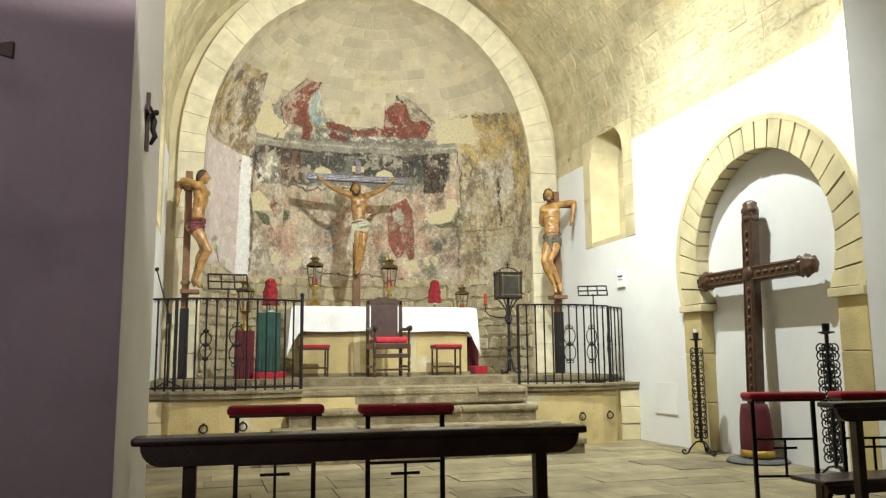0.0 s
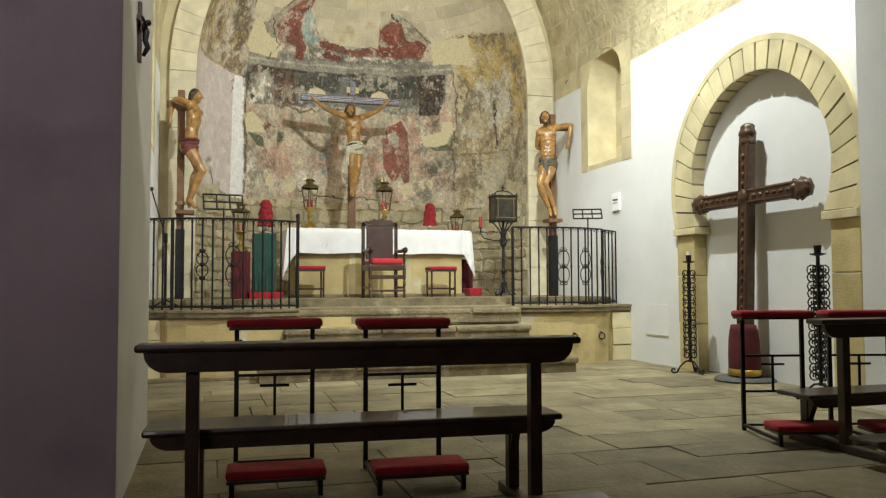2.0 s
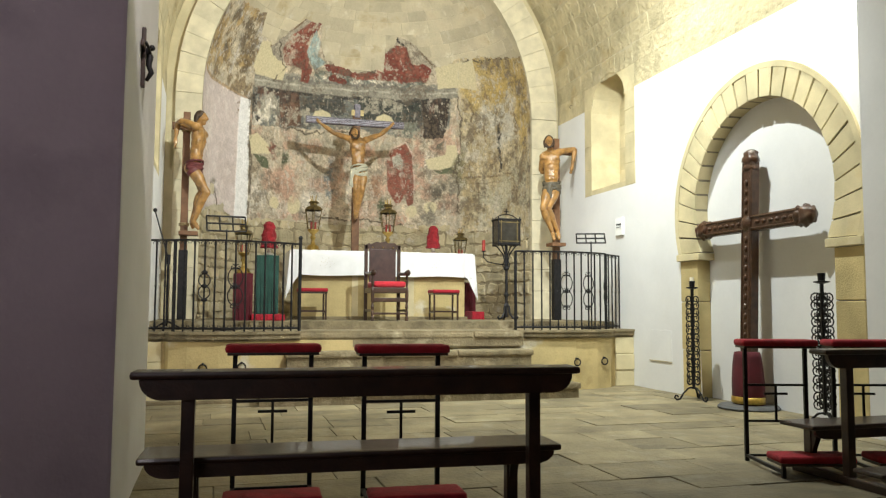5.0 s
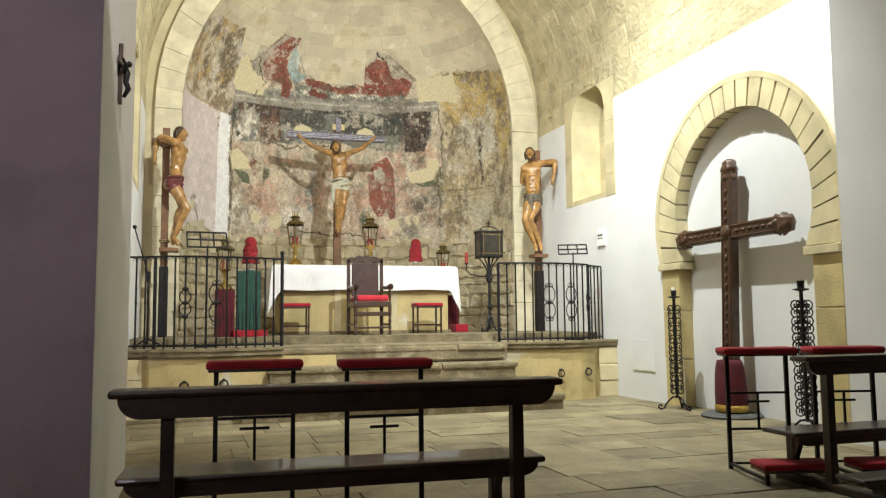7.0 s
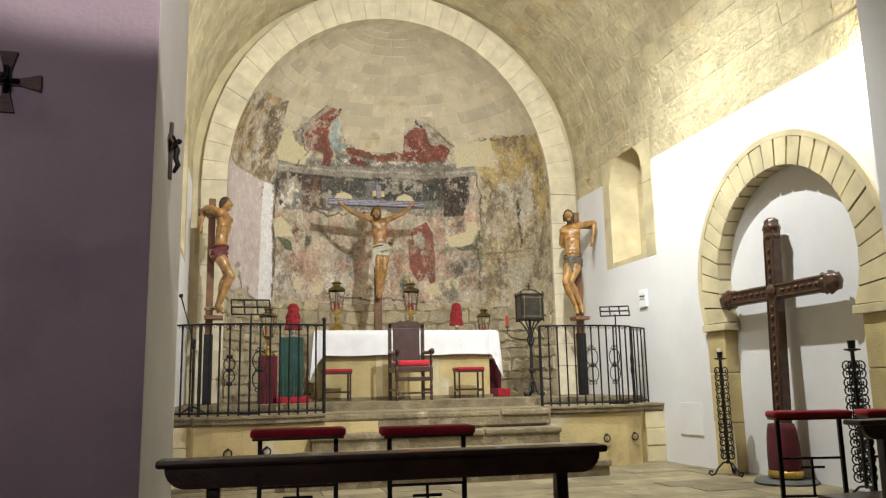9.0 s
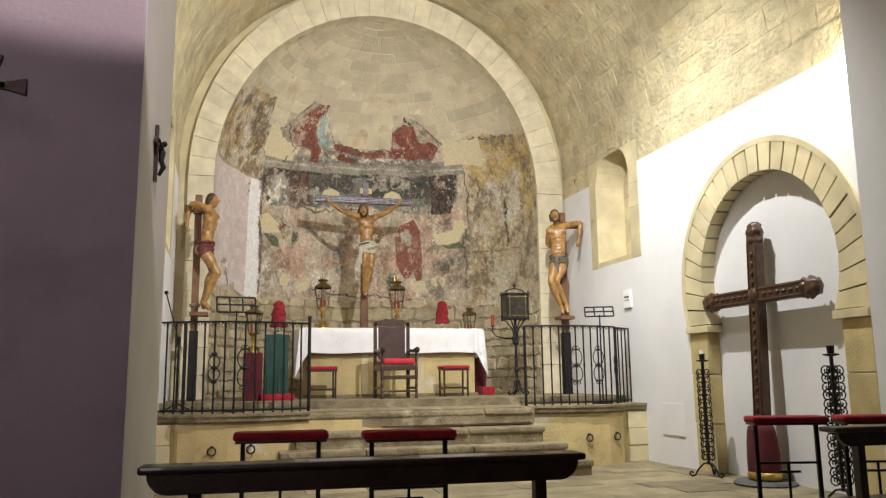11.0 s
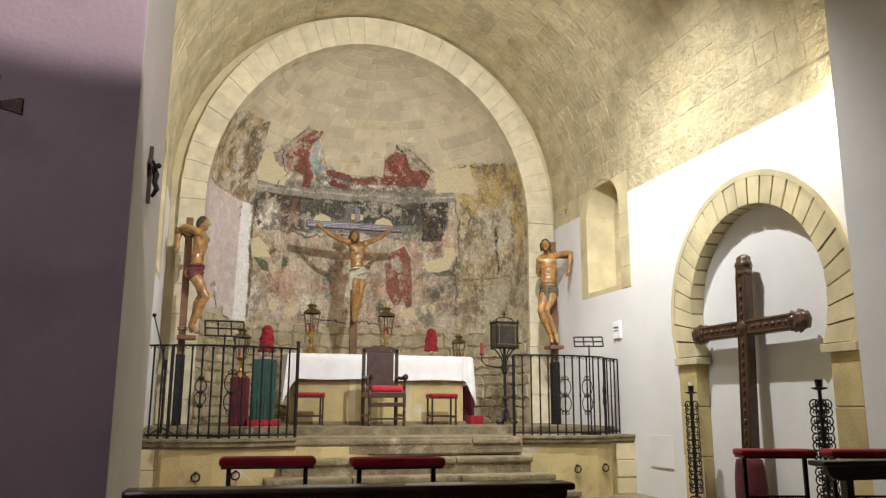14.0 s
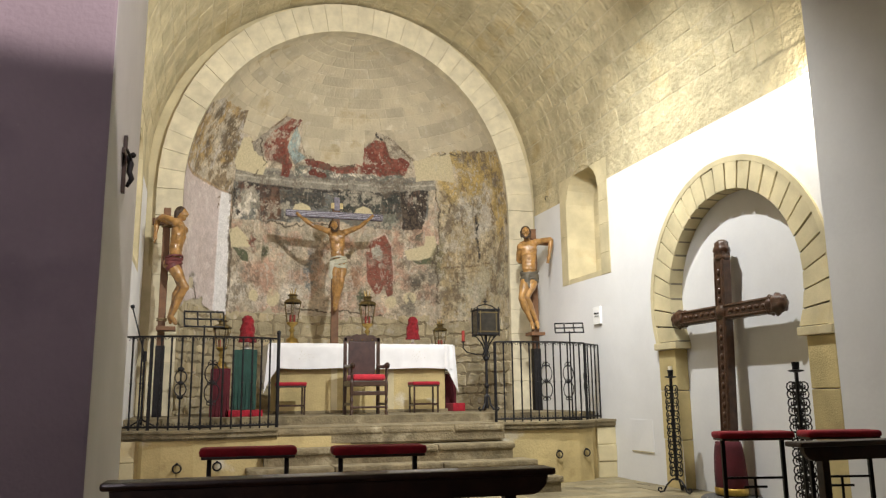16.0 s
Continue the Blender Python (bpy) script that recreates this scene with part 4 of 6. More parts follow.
def altar_rail(plan, label, medallions, posts):
    t = thing("altar_rail", label, "railing", (0, 0, 0), group="altar rails")
    z0, z1 = PZ + 0.035, PZ + 1.07
    total = along(plan, None)
    pts = [along(plan, total * k / 40) for k in range(41)]
    for name, z, r in (("top_rail", z1, 0.012), ("bottom_rail", z0, 0.012)):
        part(name, tube(bmesh.new(), [(x, y, z) for x, y in pts], r), M["iron"], t)
    bars = round(total / 0.118)
    for k in range(bars + 1):
        x, y = along(plan, total * k / bars)
        x0, y0 = along(plan, max(0, total * k / bars - 0.05))
        x1, y1 = along(plan, min(total, total * k / bars + 0.05))
        turn = math.degrees(math.atan2(y1 - y0, x1 - x0))
        thick = k in posts
        bm = bmesh.new()
        rod(bm, (0, 0, 0), (0, 0, z1 - PZ + (0.06 if k in posts and posts[k] else 0.0)), 0.021 if thick else 0.011)
        if thick and posts[k]:
            ball(bm, (0, 0, z1 - PZ + 0.075), 0.028, seg=8)
        ball(bm, (0, 0, 0.53), 0.018, (1, 1, 0.6), 6)
        bar = part("post" if thick else "bar", bm, M["iron"], t)
        bar.matrix_basis = pose(x, y, PZ, 0, 0, turn)
        # small scrolls under the top rail and over the bottom rail
        for zz, s in ((z1 - PZ - 0.035, 1), (z0 - PZ + 0.03, -1)):
            if 0 < k < bars:
                sc = bmesh.new()
                for side in (-1, 1):
                    tube(sc, [(side * 0.028 + 0.02 * math.cos(a) * side, 0, zz + s * 0.018 * math.sin(a)) for a in (-0.5 + 4.6 * q / 7 for q in range(8))], 0.0045, 5)
                part("scroll", sc, M["iron"], bar)
        if k in medallions:
            md = bmesh.new()
            if medallions[k] == 1:
                for cz in (0.42, 0.64):
                    tube(md, [(0.085 * math.cos(a), 0, cz + 0.115 * math.sin(a)) for a in (2 * math.pi * q / 20 for q in range(21))], 0.007, 5)
                for cz, s in ((0.30, -1), (0.76, 1), (0.53, 1)):
                    for side in (-1, 1):
                        tube(md, spiral((side * 0.035, 0, cz), 0.034, side * 1.1, math.pi / 2), 0.006, 5)
                ball(md, (0, 0, 0.53), 0.030, (1, 0.6, 1), 8)
            else:
                for cz in (0.46, 0.60):
                    tube(md, [(0.065 * math.cos(a), 0, cz + 0.075 * math.sin(a)) for a in (2 * math.pi * q / 16 for q in range(17))], 0.007, 5)
                for cz in (0.37, 0.53, 0.69):
                    ball(md, (0, 0, cz), 0.032, (1.2, 0.6, 0.8), 8)
            part("medallion", md, M["iron"], bar)
    return t


RAIL_LEFT = [(XL + 0.02, 9.80)] + [(x, y + 0.16) for x, y in EDGE_LEFT[2:]] 
RAIL_RIGHT = [(x, y + 0.14) for x, y in EDGE_RIGHT[:-1]] + [(XR - 0.02, 10.42)]
altar_rail(RAIL_LEFT, "black wrought-iron altar rail with scrolls on the platform edge", {6: 2, 9: 1}, {3: 0, 16: 1, 17: 1})
altar_rail(RAIL_RIGHT, "black wrought-iron altar rail with oval medallions beside the white wall", {9: 1, 12: 2, 6: 1}, {0: 0, 13: 0})

# ---- dressed stones ----
def stone(parent, name, mat, corners):
    """A block from its eight corners: four in front, four behind."""
    me = bpy.data.meshes.new(name)
    c = [Vector(p) for p in corners]
    mid = sum(c[:4], Vector()) / 4
    back = sum(c[4:], Vector()) / 4
    inset = [p + (mid - p).normalized() * 0.004 for p in c[:4]]
    rim = [p + (back - mid).normalized() * 0.003 for p in c[:4]]
    me.from_pydata(inset + rim + c[4:], [], [(0, 1, 2, 3)] + [(i, 4 + i, 4 + (i + 1) % 4, (i + 1) % 4) for i in range(4)] + [(4 + i, 8 + i, 8 + (i + 1) % 4, 4 + (i + 1) % 4) for i in range(4)] + [(11, 10, 9, 8)])
    me.materials.append(mat)
    ob = new(name, me)
    ob.parent = parent
    return ob


apse_arch = thing("apse_arch", "tall round arch of pale dressed sandstone voussoirs framing the apse", "arch")
apse_arch["kind"] = "structure"
N = 34
gap = 0.0005
for k in range(N):
    a, b = math.pi * k / N + gap, math.pi * (k + 1) / N - gap
    dy = rng.uniform(-0.006, 0.006)
    oa, ob = (OA - 0.08 * max(0.0, -math.cos(t)) for t in (a, b))
    q = [(IA - 0.012, IB - 0.012, a), (oa, OB, a), (ob, OB, b), (IA - 0.012, IB - 0.012, b)]
    f = [(XC + s * math.cos(t), YA - 0.05 + dy, ZI + r * math.sin(t)) for s, r, t in q]
    stone(apse_arch, "voussoir", M["arch"], f + [(x, YA + 0.25, z) for x, y, z in f])
for s in (-1, 1):
    z = DZ
    while z < ZI - 0.02:
        z1 = min(z + rng.uniform(0.34, 0.5), ZI - 0.004)
        if ZI - z1 < 0.2:
            z1 = ZI - 0.004
        xs = sorted((XC + s * (IA - 0.012), XC + s * (OA - (0.08 if s < 0 else 0.0))))
        dy = rng.uniform(-0.006, 0.006)
        f = [(xs[0], YA - 0.05 + dy, z + 0.002), (xs[1], YA - 0.05 + dy, z + 0.002), (xs[1], YA - 0.05 + dy, z1 - 0.002), (xs[0], YA - 0.05 + dy, z1 - 0.002)]
        stone(apse_arch, "pier_stone", M["arch"], f + [(x, YA + 0.25, zz) for x, y, zz in f])
        z = z1

blind_arch = thing("blind_arch", "horseshoe blind arch of pale sandstone voussoirs on imposts", "arch")
blind_arch["kind"] = "structure"
N = 25


def ring_point(u, inner):
    """u runs from 0 at the near impost to 1 at the far one."""
    low = 0.455 if inner else 0.32
    t = -low + (math.pi + 2 * low) * u
    if inner:
        return (RY + 1.155 * math.cos(t), RZ + 1.155 * math.sin(t))
    return (RY + 0.012 + RO * math.cos(t), 2.26 + RO * math.sin(t))


RO = 1.51
for k in range(N):
    wide = 0.03 + 0.03 * rng.random()
    a, b = (k + wide) / N, (k + 1 - wide) / N
    dx = rng.uniform(-0.006, 0.006)
    f = [(XR - 0.028 + dx, *ring_point(t, i)) for t, i in ((a, 1), (a, 0), (b, 0), (b, 1))]
    stone(blind_arch, "voussoir", M["stone"], f + [(XR + RDEEP, *p[1:]) for p in f])
# dark mortar bed in the joints, and the plain raised rim round the ring
for name, mat, r0, r1, x in (("mortar_bed", M["joint"], None, 1.51, XR - 0.004), ("rim", M["stone"], 1.508, 1.575, XR - 0.034)):
    bm = bmesh.new()
    rows = []
    for k in range(65):
        RO = r1
        outer = ring_point(k / 64, False)
        if r0 is None:
            inner = ring_point(k / 64, True)
        else:
            RO = r0
            inner = ring_point(k / 64, False)
        wob = 0.006 * noise.noise((k * 0.7, 2.0, r1))
        rows.append([bm.verts.new((xx, y, z)) for xx, (y, z) in ((x, inner), (x, (outer[0], outer[1] + wob)), (XR + 0.02, outer), (XR + (RDEEP if r0 is None else 0.02), inner))])
    for p, q in zip(rows, rows[1:]):
        for i in range(4):
            bm.faces.new((p[i], p[(i + 1) % 4], q[(i + 1) % 4], q[i]))
    part(name, bm, mat, blind_arch, "plain raised stone rim" if r0 else "")
for s in (-1, 1):
    y0, y1 = sorted((RY + s * 1.06, RY + s * 1.50))
    part("impost", boxes((XR - 0.07, XR + RDEEP, y0 - (0.03 if s > 0 else 0.0), y1 + 0.01, 1.70, 1.785), bevel=0.008), M["stone"], blind_arch, "projecting stone impost")
    inner, outer = RY + s * 1.12, RY + s * 1.475
    for z0, z1 in ((0.0, 0.58), (0.586, 1.18), (1.186, 1.697)):
        ya, yb = sorted((inner, outer + rng.uniform(-0.015, 0.01)))
        part("jamb_stone", boxes((XR - 0.022 - rng.random() * 0.005, XR + RDEEP, ya, yb, z0, z1), bevel=0.012), M["ochrestone"], blind_arch)


# ---- pews ----
def pew(label, length, place, turn=0.0, seat_high=0.405, seat_in=0.0):
    """Open-backed bench; x along it, the camera side towards -y."""
    t = thing("pew", label, "pew", place, turn, "pews")
    l = length

    def board(name, y0, y1, z, thick, apron, ya, x0=0.0):
        bm = bmesh.new()
        box(bm, x0, l, y0, y1, z - thick, z, bevel=0.014)
        top = part(name, bm, M["pew"], t)
        bm = bmesh.new()
        pts = [(x0 + 0.035, 0), (l - 0.035, 0)] + [(l - 0.035 - 0.09 * (1 - math.cos(a)), -apron * math.sin(a)) for a in (math.pi / 2 * k / 6 for k in range(1, 7))]
        pts += [(x0 + 0.035 + 0.09 * (1 - math.cos(a)), -apron * math.sin(a)) for a in (math.pi / 2 * k / 6 for k in range(6, 0, -1))]
        prism(bm, pts, 0.03, pose(0, ya, z - thick))
        part("apron", bm, M["pew"], top)

    board("top_rail", -0.02, 0.13, 0.0, 0.034, 0.085, 0.0)
    z = lambda h: h - PEWZ
    board("seat", 0.22, 0.54, z(seat_high), 0.032, 0.06, 0.235, seat_in)
    board("kneeling_board", -0.42, -0.20, z(0.17), 0.03, 0.04, -0.40)
    for x in (0.20, l - 0.235):
        part("back_leg", boxes((x, x + 0.055, 0.03, 0.09, z(0.05), -0.034), bevel=0.006), M["pew"], t)
        part("seat_leg", boxes((x, x + 0.055, 0.36, 0.425, z(0.05), z(seat_high - 0.032)), bevel=0.006), M["pew"], t)
        part("foot", boxes((x - 0.004, x + 0.059, -0.42, 0.54, z(0.0), z(0.055)), bevel=0.01), M["pew"], t)
        part("kneeler_leg", boxes((x, x + 0.055, -0.36, -0.27, z(0.05), z(0.14)), bevel=0.006), M["pew"], t)
        bm = bmesh.new()
        prism(bm, [(0, 0), (0.07, 0), (0.0, -0.16)], 0.04, pose(x + 0.007, 0.36, z(seat_high - 0.035)) @ pose(0, 0, 0, 0, 0, -90))
        part("bracket", bm, M["pew"], t)
    return t


PEWZ = 0.83
pew("dark-stained wooden pew with an open back and kneeling board", 1.96, (-0.335, 3.44, PEWZ), -3.2, 0.438)
PEWZ = 0.85
pew("dark-stained wooden pew beside the white pier", 1.75, (3.62, 4.02, PEWZ), 0.0, 0.345, 0.10)


# ---- kneelers ----
def kneeler(place, turn, label, reach=0.0):
    t = thing("kneeler", label, "kneeler", place, turn, "kneelers")
    w = 0.22
    for x in (-w, w):
        part("post", boxes((x - 0.013, x + 0.013, -0.013, 0.013, 0, 0.815)), M["iron"], t)
        part("floor_bar", boxes((x - 0.011, x + 0.011, -0.62 - reach, 0.0, 0.03, 0.05)), M["iron"], t)
        part("pad_leg", boxes((x - 0.012, x + 0.012, -0.62 - reach, -0.596 - reach, 0, 0.085)), M["iron"], t)
    for name, z in (("upper_bar", 0.545), ("lower_bar", 0.285), ("base_bar", 0.04)):
        part(name, boxes((-w, w, -0.008, 0.008, z - 0.008, z + 0.008)), M["iron"], t)
    part("cross", boxes((-0.008, 0.008, -0.006, 0.006, 0.285, 0.545), (-0.085, 0.085, -0.0065, 0.0065, 0.474, 0.490)), M["iron"], t, "small iron cross between the bars")
    part("rest_board", boxes((-0.262, 0.262, -0.105, 0.075, 0.815, 0.832), bevel=0.005), M["pew"], t, "dark wooden board under the arm pad")
    arm = bmesh.new()
    box(arm, -0.275, 0.275, -0.115, 0.085, 0.828, 0.878, bevel=0.022)
    part("arm_pad", arm, M["velvet"], t, "padded red velvet arm rest", True)
    part("pad_board", boxes((-0.245, 0.245, -0.635 - reach, -0.405 - reach, 0.082, 0.10), bevel=0.004), M["pew"], t)
    pad = bmesh.new()
    box(pad, -0.25, 0.25, -0.64 - reach, -0.40 - reach, 0.098, 0.145, bevel=0.02)
    part("knee_pad", pad, M["velvet"], t, "padded red velvet knee rest", True)
    return t


kneeler((0.335, 4.76, 0), -3.5, "iron kneeler with red velvet pads behind a pew", 0.08)
kneeler((1.065, 4.56, 0), -4, "iron kneeler with red velvet pads and a small cross")
kneeler((3.945, 4.86, 0), -16, "iron kneeler with red velvet pads before the leaning cross")
kneeler((4.58, 4.70, 0), -16, "iron kneeler with red velvet pads beside a candle stand")

# ---- the big cross in the blind arch ----
def standing_cross():
    t = thing("processional_cross", "large carved brown wooden cross with beaded faces, standing in the arch", "cross", (5.68, 7.43, 0.0))
    t.scale = (1.0, 1.02, 1.02)
    tilt = pose(0, 0, 0, 0, 2.2, 0)
    up = part("upright", boxes((-0.055, 0.055, -0.082, 0.082, 0.05, 2.70), bevel=0.012), M["oak"], t)
    arm = part("crossbeam", boxes((-0.05, 0.05, -0.82, 0.82, 1.93, 2.10), bevel=0.012), M["oak"], t)
    for p, rows in ((up, [(-0.056, 0, z) for z in np.arange(0.68, 2.55, 0.105)]), (arm, [(-0.052, y, 2.015) for y in np.arange(-0.70, 0.71, 0.105)])):
        for x, y, z in rows:
            if p is up and 1.88 < z < 2.10 or p is arm and abs(y) < 0.1:
                continue
            bm = bmesh.new()
            ball(bm, (x, y, z), 0.030, (0.75, 0.8, 1.3) if p is up else (0.75, 1.3, 0.8), 8)
            part("bead", bm, M["oakgloss"], p, smooth=True)
    for p, lines in ((up, [((-0.058, s * 0.062, 0.64), (-0.058, s * 0.062, 2.6)) for s in (-1, 1)]), (arm, [((-0.053, -0.78, 2.015 + s * 0.062), (-0.053, 0.80, 2.015 + s * 0.062)) for s in (-1, 1)])):
        for a, b in lines:
            part("moulding", rods((a, b, 0.010)), M["oakgloss"], p)
    bm = bmesh.new()
    lathe(bm, [(0.0, 0), (0.085, 0.0), (0.085, 0.012), (0.06, 0.03), (0.03, 0.045), (0, 0.05)], seg=14)
    bmesh.ops.transform(bm, matrix=pose(-0.05, 0, 2.015, 0, -90, 0), verts=bm.verts)
    part("boss", bm, M["oakgloss"], arm, "round carved boss at the crossing")

    def finial(parent, c, axis):
        bm = bmesh.new()
        prof = [(0.0, -0.13), (0.085, -0.13), (0.105, -0.10), (0.085, -0.07), (0.075, -0.05), (0.11, -0.02), (0.10, 0.02), (0.08, 0.05), (0.085, 0.08), (0.05, 0.11), (0.0, 0.12)]
        lathe(bm, [(max(r, 0.002), z) for r, z in prof], seg=30)
        for v in bm.verts:
            a = math.atan2(v.co.y, v.co.x)
            f = 1 + 0.22 * abs(math.sin(a * 3 + v.co.z * 12)) - 0.08
            v.co.x, v.co.y = v.co.x * f * 0.72, v.co.y * f
        turn = pose(*c) if axis == "z" else pose(*c, -90 * axis, 0, 0)
        bmesh.ops.transform(bm, matrix=turn, verts=bm.verts)
        part("finial", bm, M["oakgloss"], parent, "carved leafy end knob", True)

    finial(up, (0, 0, 2.73), "z"), finial(arm, (0, -0.86, 2.015), -1), finial(arm, (0, 0.86, 2.015), 1)
    cloth = bmesh.new()
    rings = [(0.135, 0.05), (0.15, 0.10), (0.148, 0.28), (0.14, 0.45), (0.130, 0.55), (0.118, 0.61), (0.085, 0.615)]
    lathe(cloth, rings, seg=20)
    for v in cloth.verts:
        a = math.atan2(v.co.y, v.co.x)
        f = 1 + 0.05 * math.sin(a * 5 + v.co.z * 3) + 0.03 * math.sin(a * 11)
        v.co.x, v.co.y = v.co.x * f, v.co.y * f * 1.25
    part("cover", cloth, M["redcloth"], t, "dark red cloth wrapped round the foot", True)
    band = bmesh.new()
    lathe(band, [(0.150, 0.06), (0.162, 0.065), (0.163, 0.13), (0.152, 0.135)], seg=20)
    for v in band.verts:
        v.co.y *= 1.25
    part("band", band, M["gold"], t, "gold braid along the cloth's hem", True)
    slab = bmesh.new()
    lathe(slab, [(0.32, 0.004), (0.33, 0.02), (0.30, 0.045), (0.12, 0.05)], seg=24)
    part("base_plate", slab, M["slate"], t, "round dark grey base plate")
    for p in (up, arm):
        p.matrix_basis = tilt


standing_cross()


# ---- wrought-iron candle stands ----
def candle_stand(x, y, turn, label, candle):
    t = thing("candle_stand", label, "candle stand", (x, y, 0), turn, "candle stands")
    part("stem", boxes((-0.013, 0.013, -0.013, 0.013, 0.14, 1.34)), M["iron"], t)
    for k in range(4):
        side = [(1, 0), (0, 1), (-1, 0), (0, -1)][k]
        for j in range(7):
            z = 0.27 + j * 0.15
            for s in (-1, 1):
                pts = [(side[0] * (0.055 + u), side[1] * (0.055 + u), w) for u, _, w in spiral((0, 0, z + s * 0.038), 0.056, s * 1.35, -s * math.pi / 2, n=12)]
                part("scroll", tube(bmesh.new(), pts, 0.0068, 5), M["iron"], t)
    for k in range(3):
        a = 2 * math.pi * k / 3 + 0.5
        foot = bmesh.new()
        pts = [(0.0, 0.16), (0.06, 0.15), (0.12, 0.09), (0.16, 0.02), (0.20, 0.012), (0.225, 0.035), (0.215, 0.06), (0.19, 0.06), (0.185, 0.04)]
        tube(foot, [(r * math.cos(a), r * math.sin(a), z) for r, z in pts], 0.011, 6)
        part("foot", foot, M["iron"], t)
    cup = bmesh.new()
    lathe(cup, [(0.012, 1.33), (0.07, 1.345), (0.072, 1.355), (0.03, 1.36), (0.036, 1.43), (0.030, 1.43)], seg=12)
    part("cup", cup, M["iron"], t)
    if candle:
        part("candle", rods(((0, 0, 1.42), (0, 0, 1.475), 0.026), seg=12), M["wax"], t, "ivory candle stub")


candle_stand(5.52, 8.22, 10, "tall black wrought-iron candle stand with scrolls and an ivory stub", True)
candle_stand(5.34, 5.92, -15, "tall black wrought-iron candle stand with scrolls and an empty cup", False)


# ---- altar ----
altar = thing("altar", "ochre stone altar block on the dais", "altar", (2.60, 12.80, DZ))
part("body", boxes((-1.36, 1.38, -0.42, 0.42, 0.03, 1.02), bevel=0.01), M["yellow"], altar)
part("plinth", boxes((-1.40, 1.42, -0.45, 0.45, 0, 0.045), bevel=0.006), M["step"], altar)
for x in (-0.46, 0.46):
    part("panel_joint", boxes((x - 0.05, x + 0.05, -0.426, -0.41, 0.05, 1.0), bevel=0.003), M["stone"], altar, "paler upright strip")
part("altar_top", boxes((-1.47, 1.49, -0.50, 0.50, 1.02, 1.075), bevel=0.01), M["stone"], altar)

cloth = thing("altar_cloth", "white linen altar cloth with small embroidered sprigs, hanging in folds", "tablecloth", (2.60, 12.80, DZ))
bm = bmesh.new()
NX, half, W2 = 90, 1.485, 0.52
Z1 = 1.085
top = [[bm.verts.new((x, y, Z1 + 0.002 * math.sin(x * 31 + y * 17))) for y in (-W2, W2)] for x in np.linspace(-half, half, NX + 1)]
drop = []
for k, x in enumerate(np.linspace(-half, half, NX + 1)):
    fold = 0.010 * math.sin(x * 9.0) + 0.006 * math.sin(x * 23.0)
    col = [top[k][0]]
    for j in range(1, 7):
        s = j / 6
        col.append(bm.verts.new((x + 0.01 * s * math.sin(x * 7), -W2 - 0.012 - s * (0.008 + fold), Z1 - 0.02 - 0.375 * s - 0.008 * math.sin(x * 5) * s)))
    drop.append(col)
for k in range(NX):
    bm.faces.new((top[k][0], top[k + 1][0], top[k + 1][1], top[k][1]))
    for j in range(6):
        bm.faces.new((drop[k][j], drop[k + 1][j], drop[k + 1][j + 1], drop[k][j + 1]))
sheet = part("cloth", bm, M["linen"], cloth, smooth=True)
for s in (-1, 1):
    side = bmesh.new()
    grid = []
    for k in range(25):
        y = -W2 - 0.02 + (2 * W2 + 0.02) * k / 24
        low = 0.42 + 0.30 * max(0.0, 1 - abs(y + W2) / 0.35) + 0.12 * max(0.0, 1 - abs(y - W2) / 0.35)
        out = 0.03 * math.sin(k * 1.9) + 0.015 * math.sin(k * 4.1)
        grid.append([side.verts.new((s * (half + 0.004 + (0.02 + max(0, out) + 0.05 * (k < 5)) * j / 6), y, Z1 - low * j / 6)) for j in range(7)])
    for a, b in zip(grid, grid[1:]):
        for j in range(6):
            side.faces.new((a[j], b[j], b[j + 1], a[j + 1]))
    # corner fold in front
    corner = []
    for k in range(6):
        x = s * (half - 0.16 + 0.18 * k / 5)
        lowc = 0.36 + 0.40 * (k / 5) ** 1.5
        corner.append([side.verts.new((x + s * 0.06 * (k / 5) * (j / 6), -W2 - 0.03 - 0.03 * math.sin(k * 1.4), Z1 - 0.02 - lowc * j / 6)) for j in range(7)])
    for a, b in zip(corner, corner[1:]):
        for j in range(6):
            side.faces.new((a[j], b[j], b[j + 1], a[j + 1]))
    part("side_drop", side, M["linen"], cloth, "gathered side fold of the cloth", True)
for x in (-0.93, 0.88):
    sprig = bmesh.new()
    for k in range(16):
        a, r = k * 2.4, 0.026 * math.sqrt(k)
        p = (x + r * math.cos(a) * 1.2, -W2 - 0.034, Z1 - 0.20 + r * math.sin(a) * 0.8)
        tube(sprig, [p, (p[0] + 0.014 * math.cos(k * 1.9), p[1], p[2] + 0.014 * math.sin(k * 1.9))], 0.0035, 5)
    part("embroidery", sprig, M["thread"], cloth, "faint grey embroidered sprig")


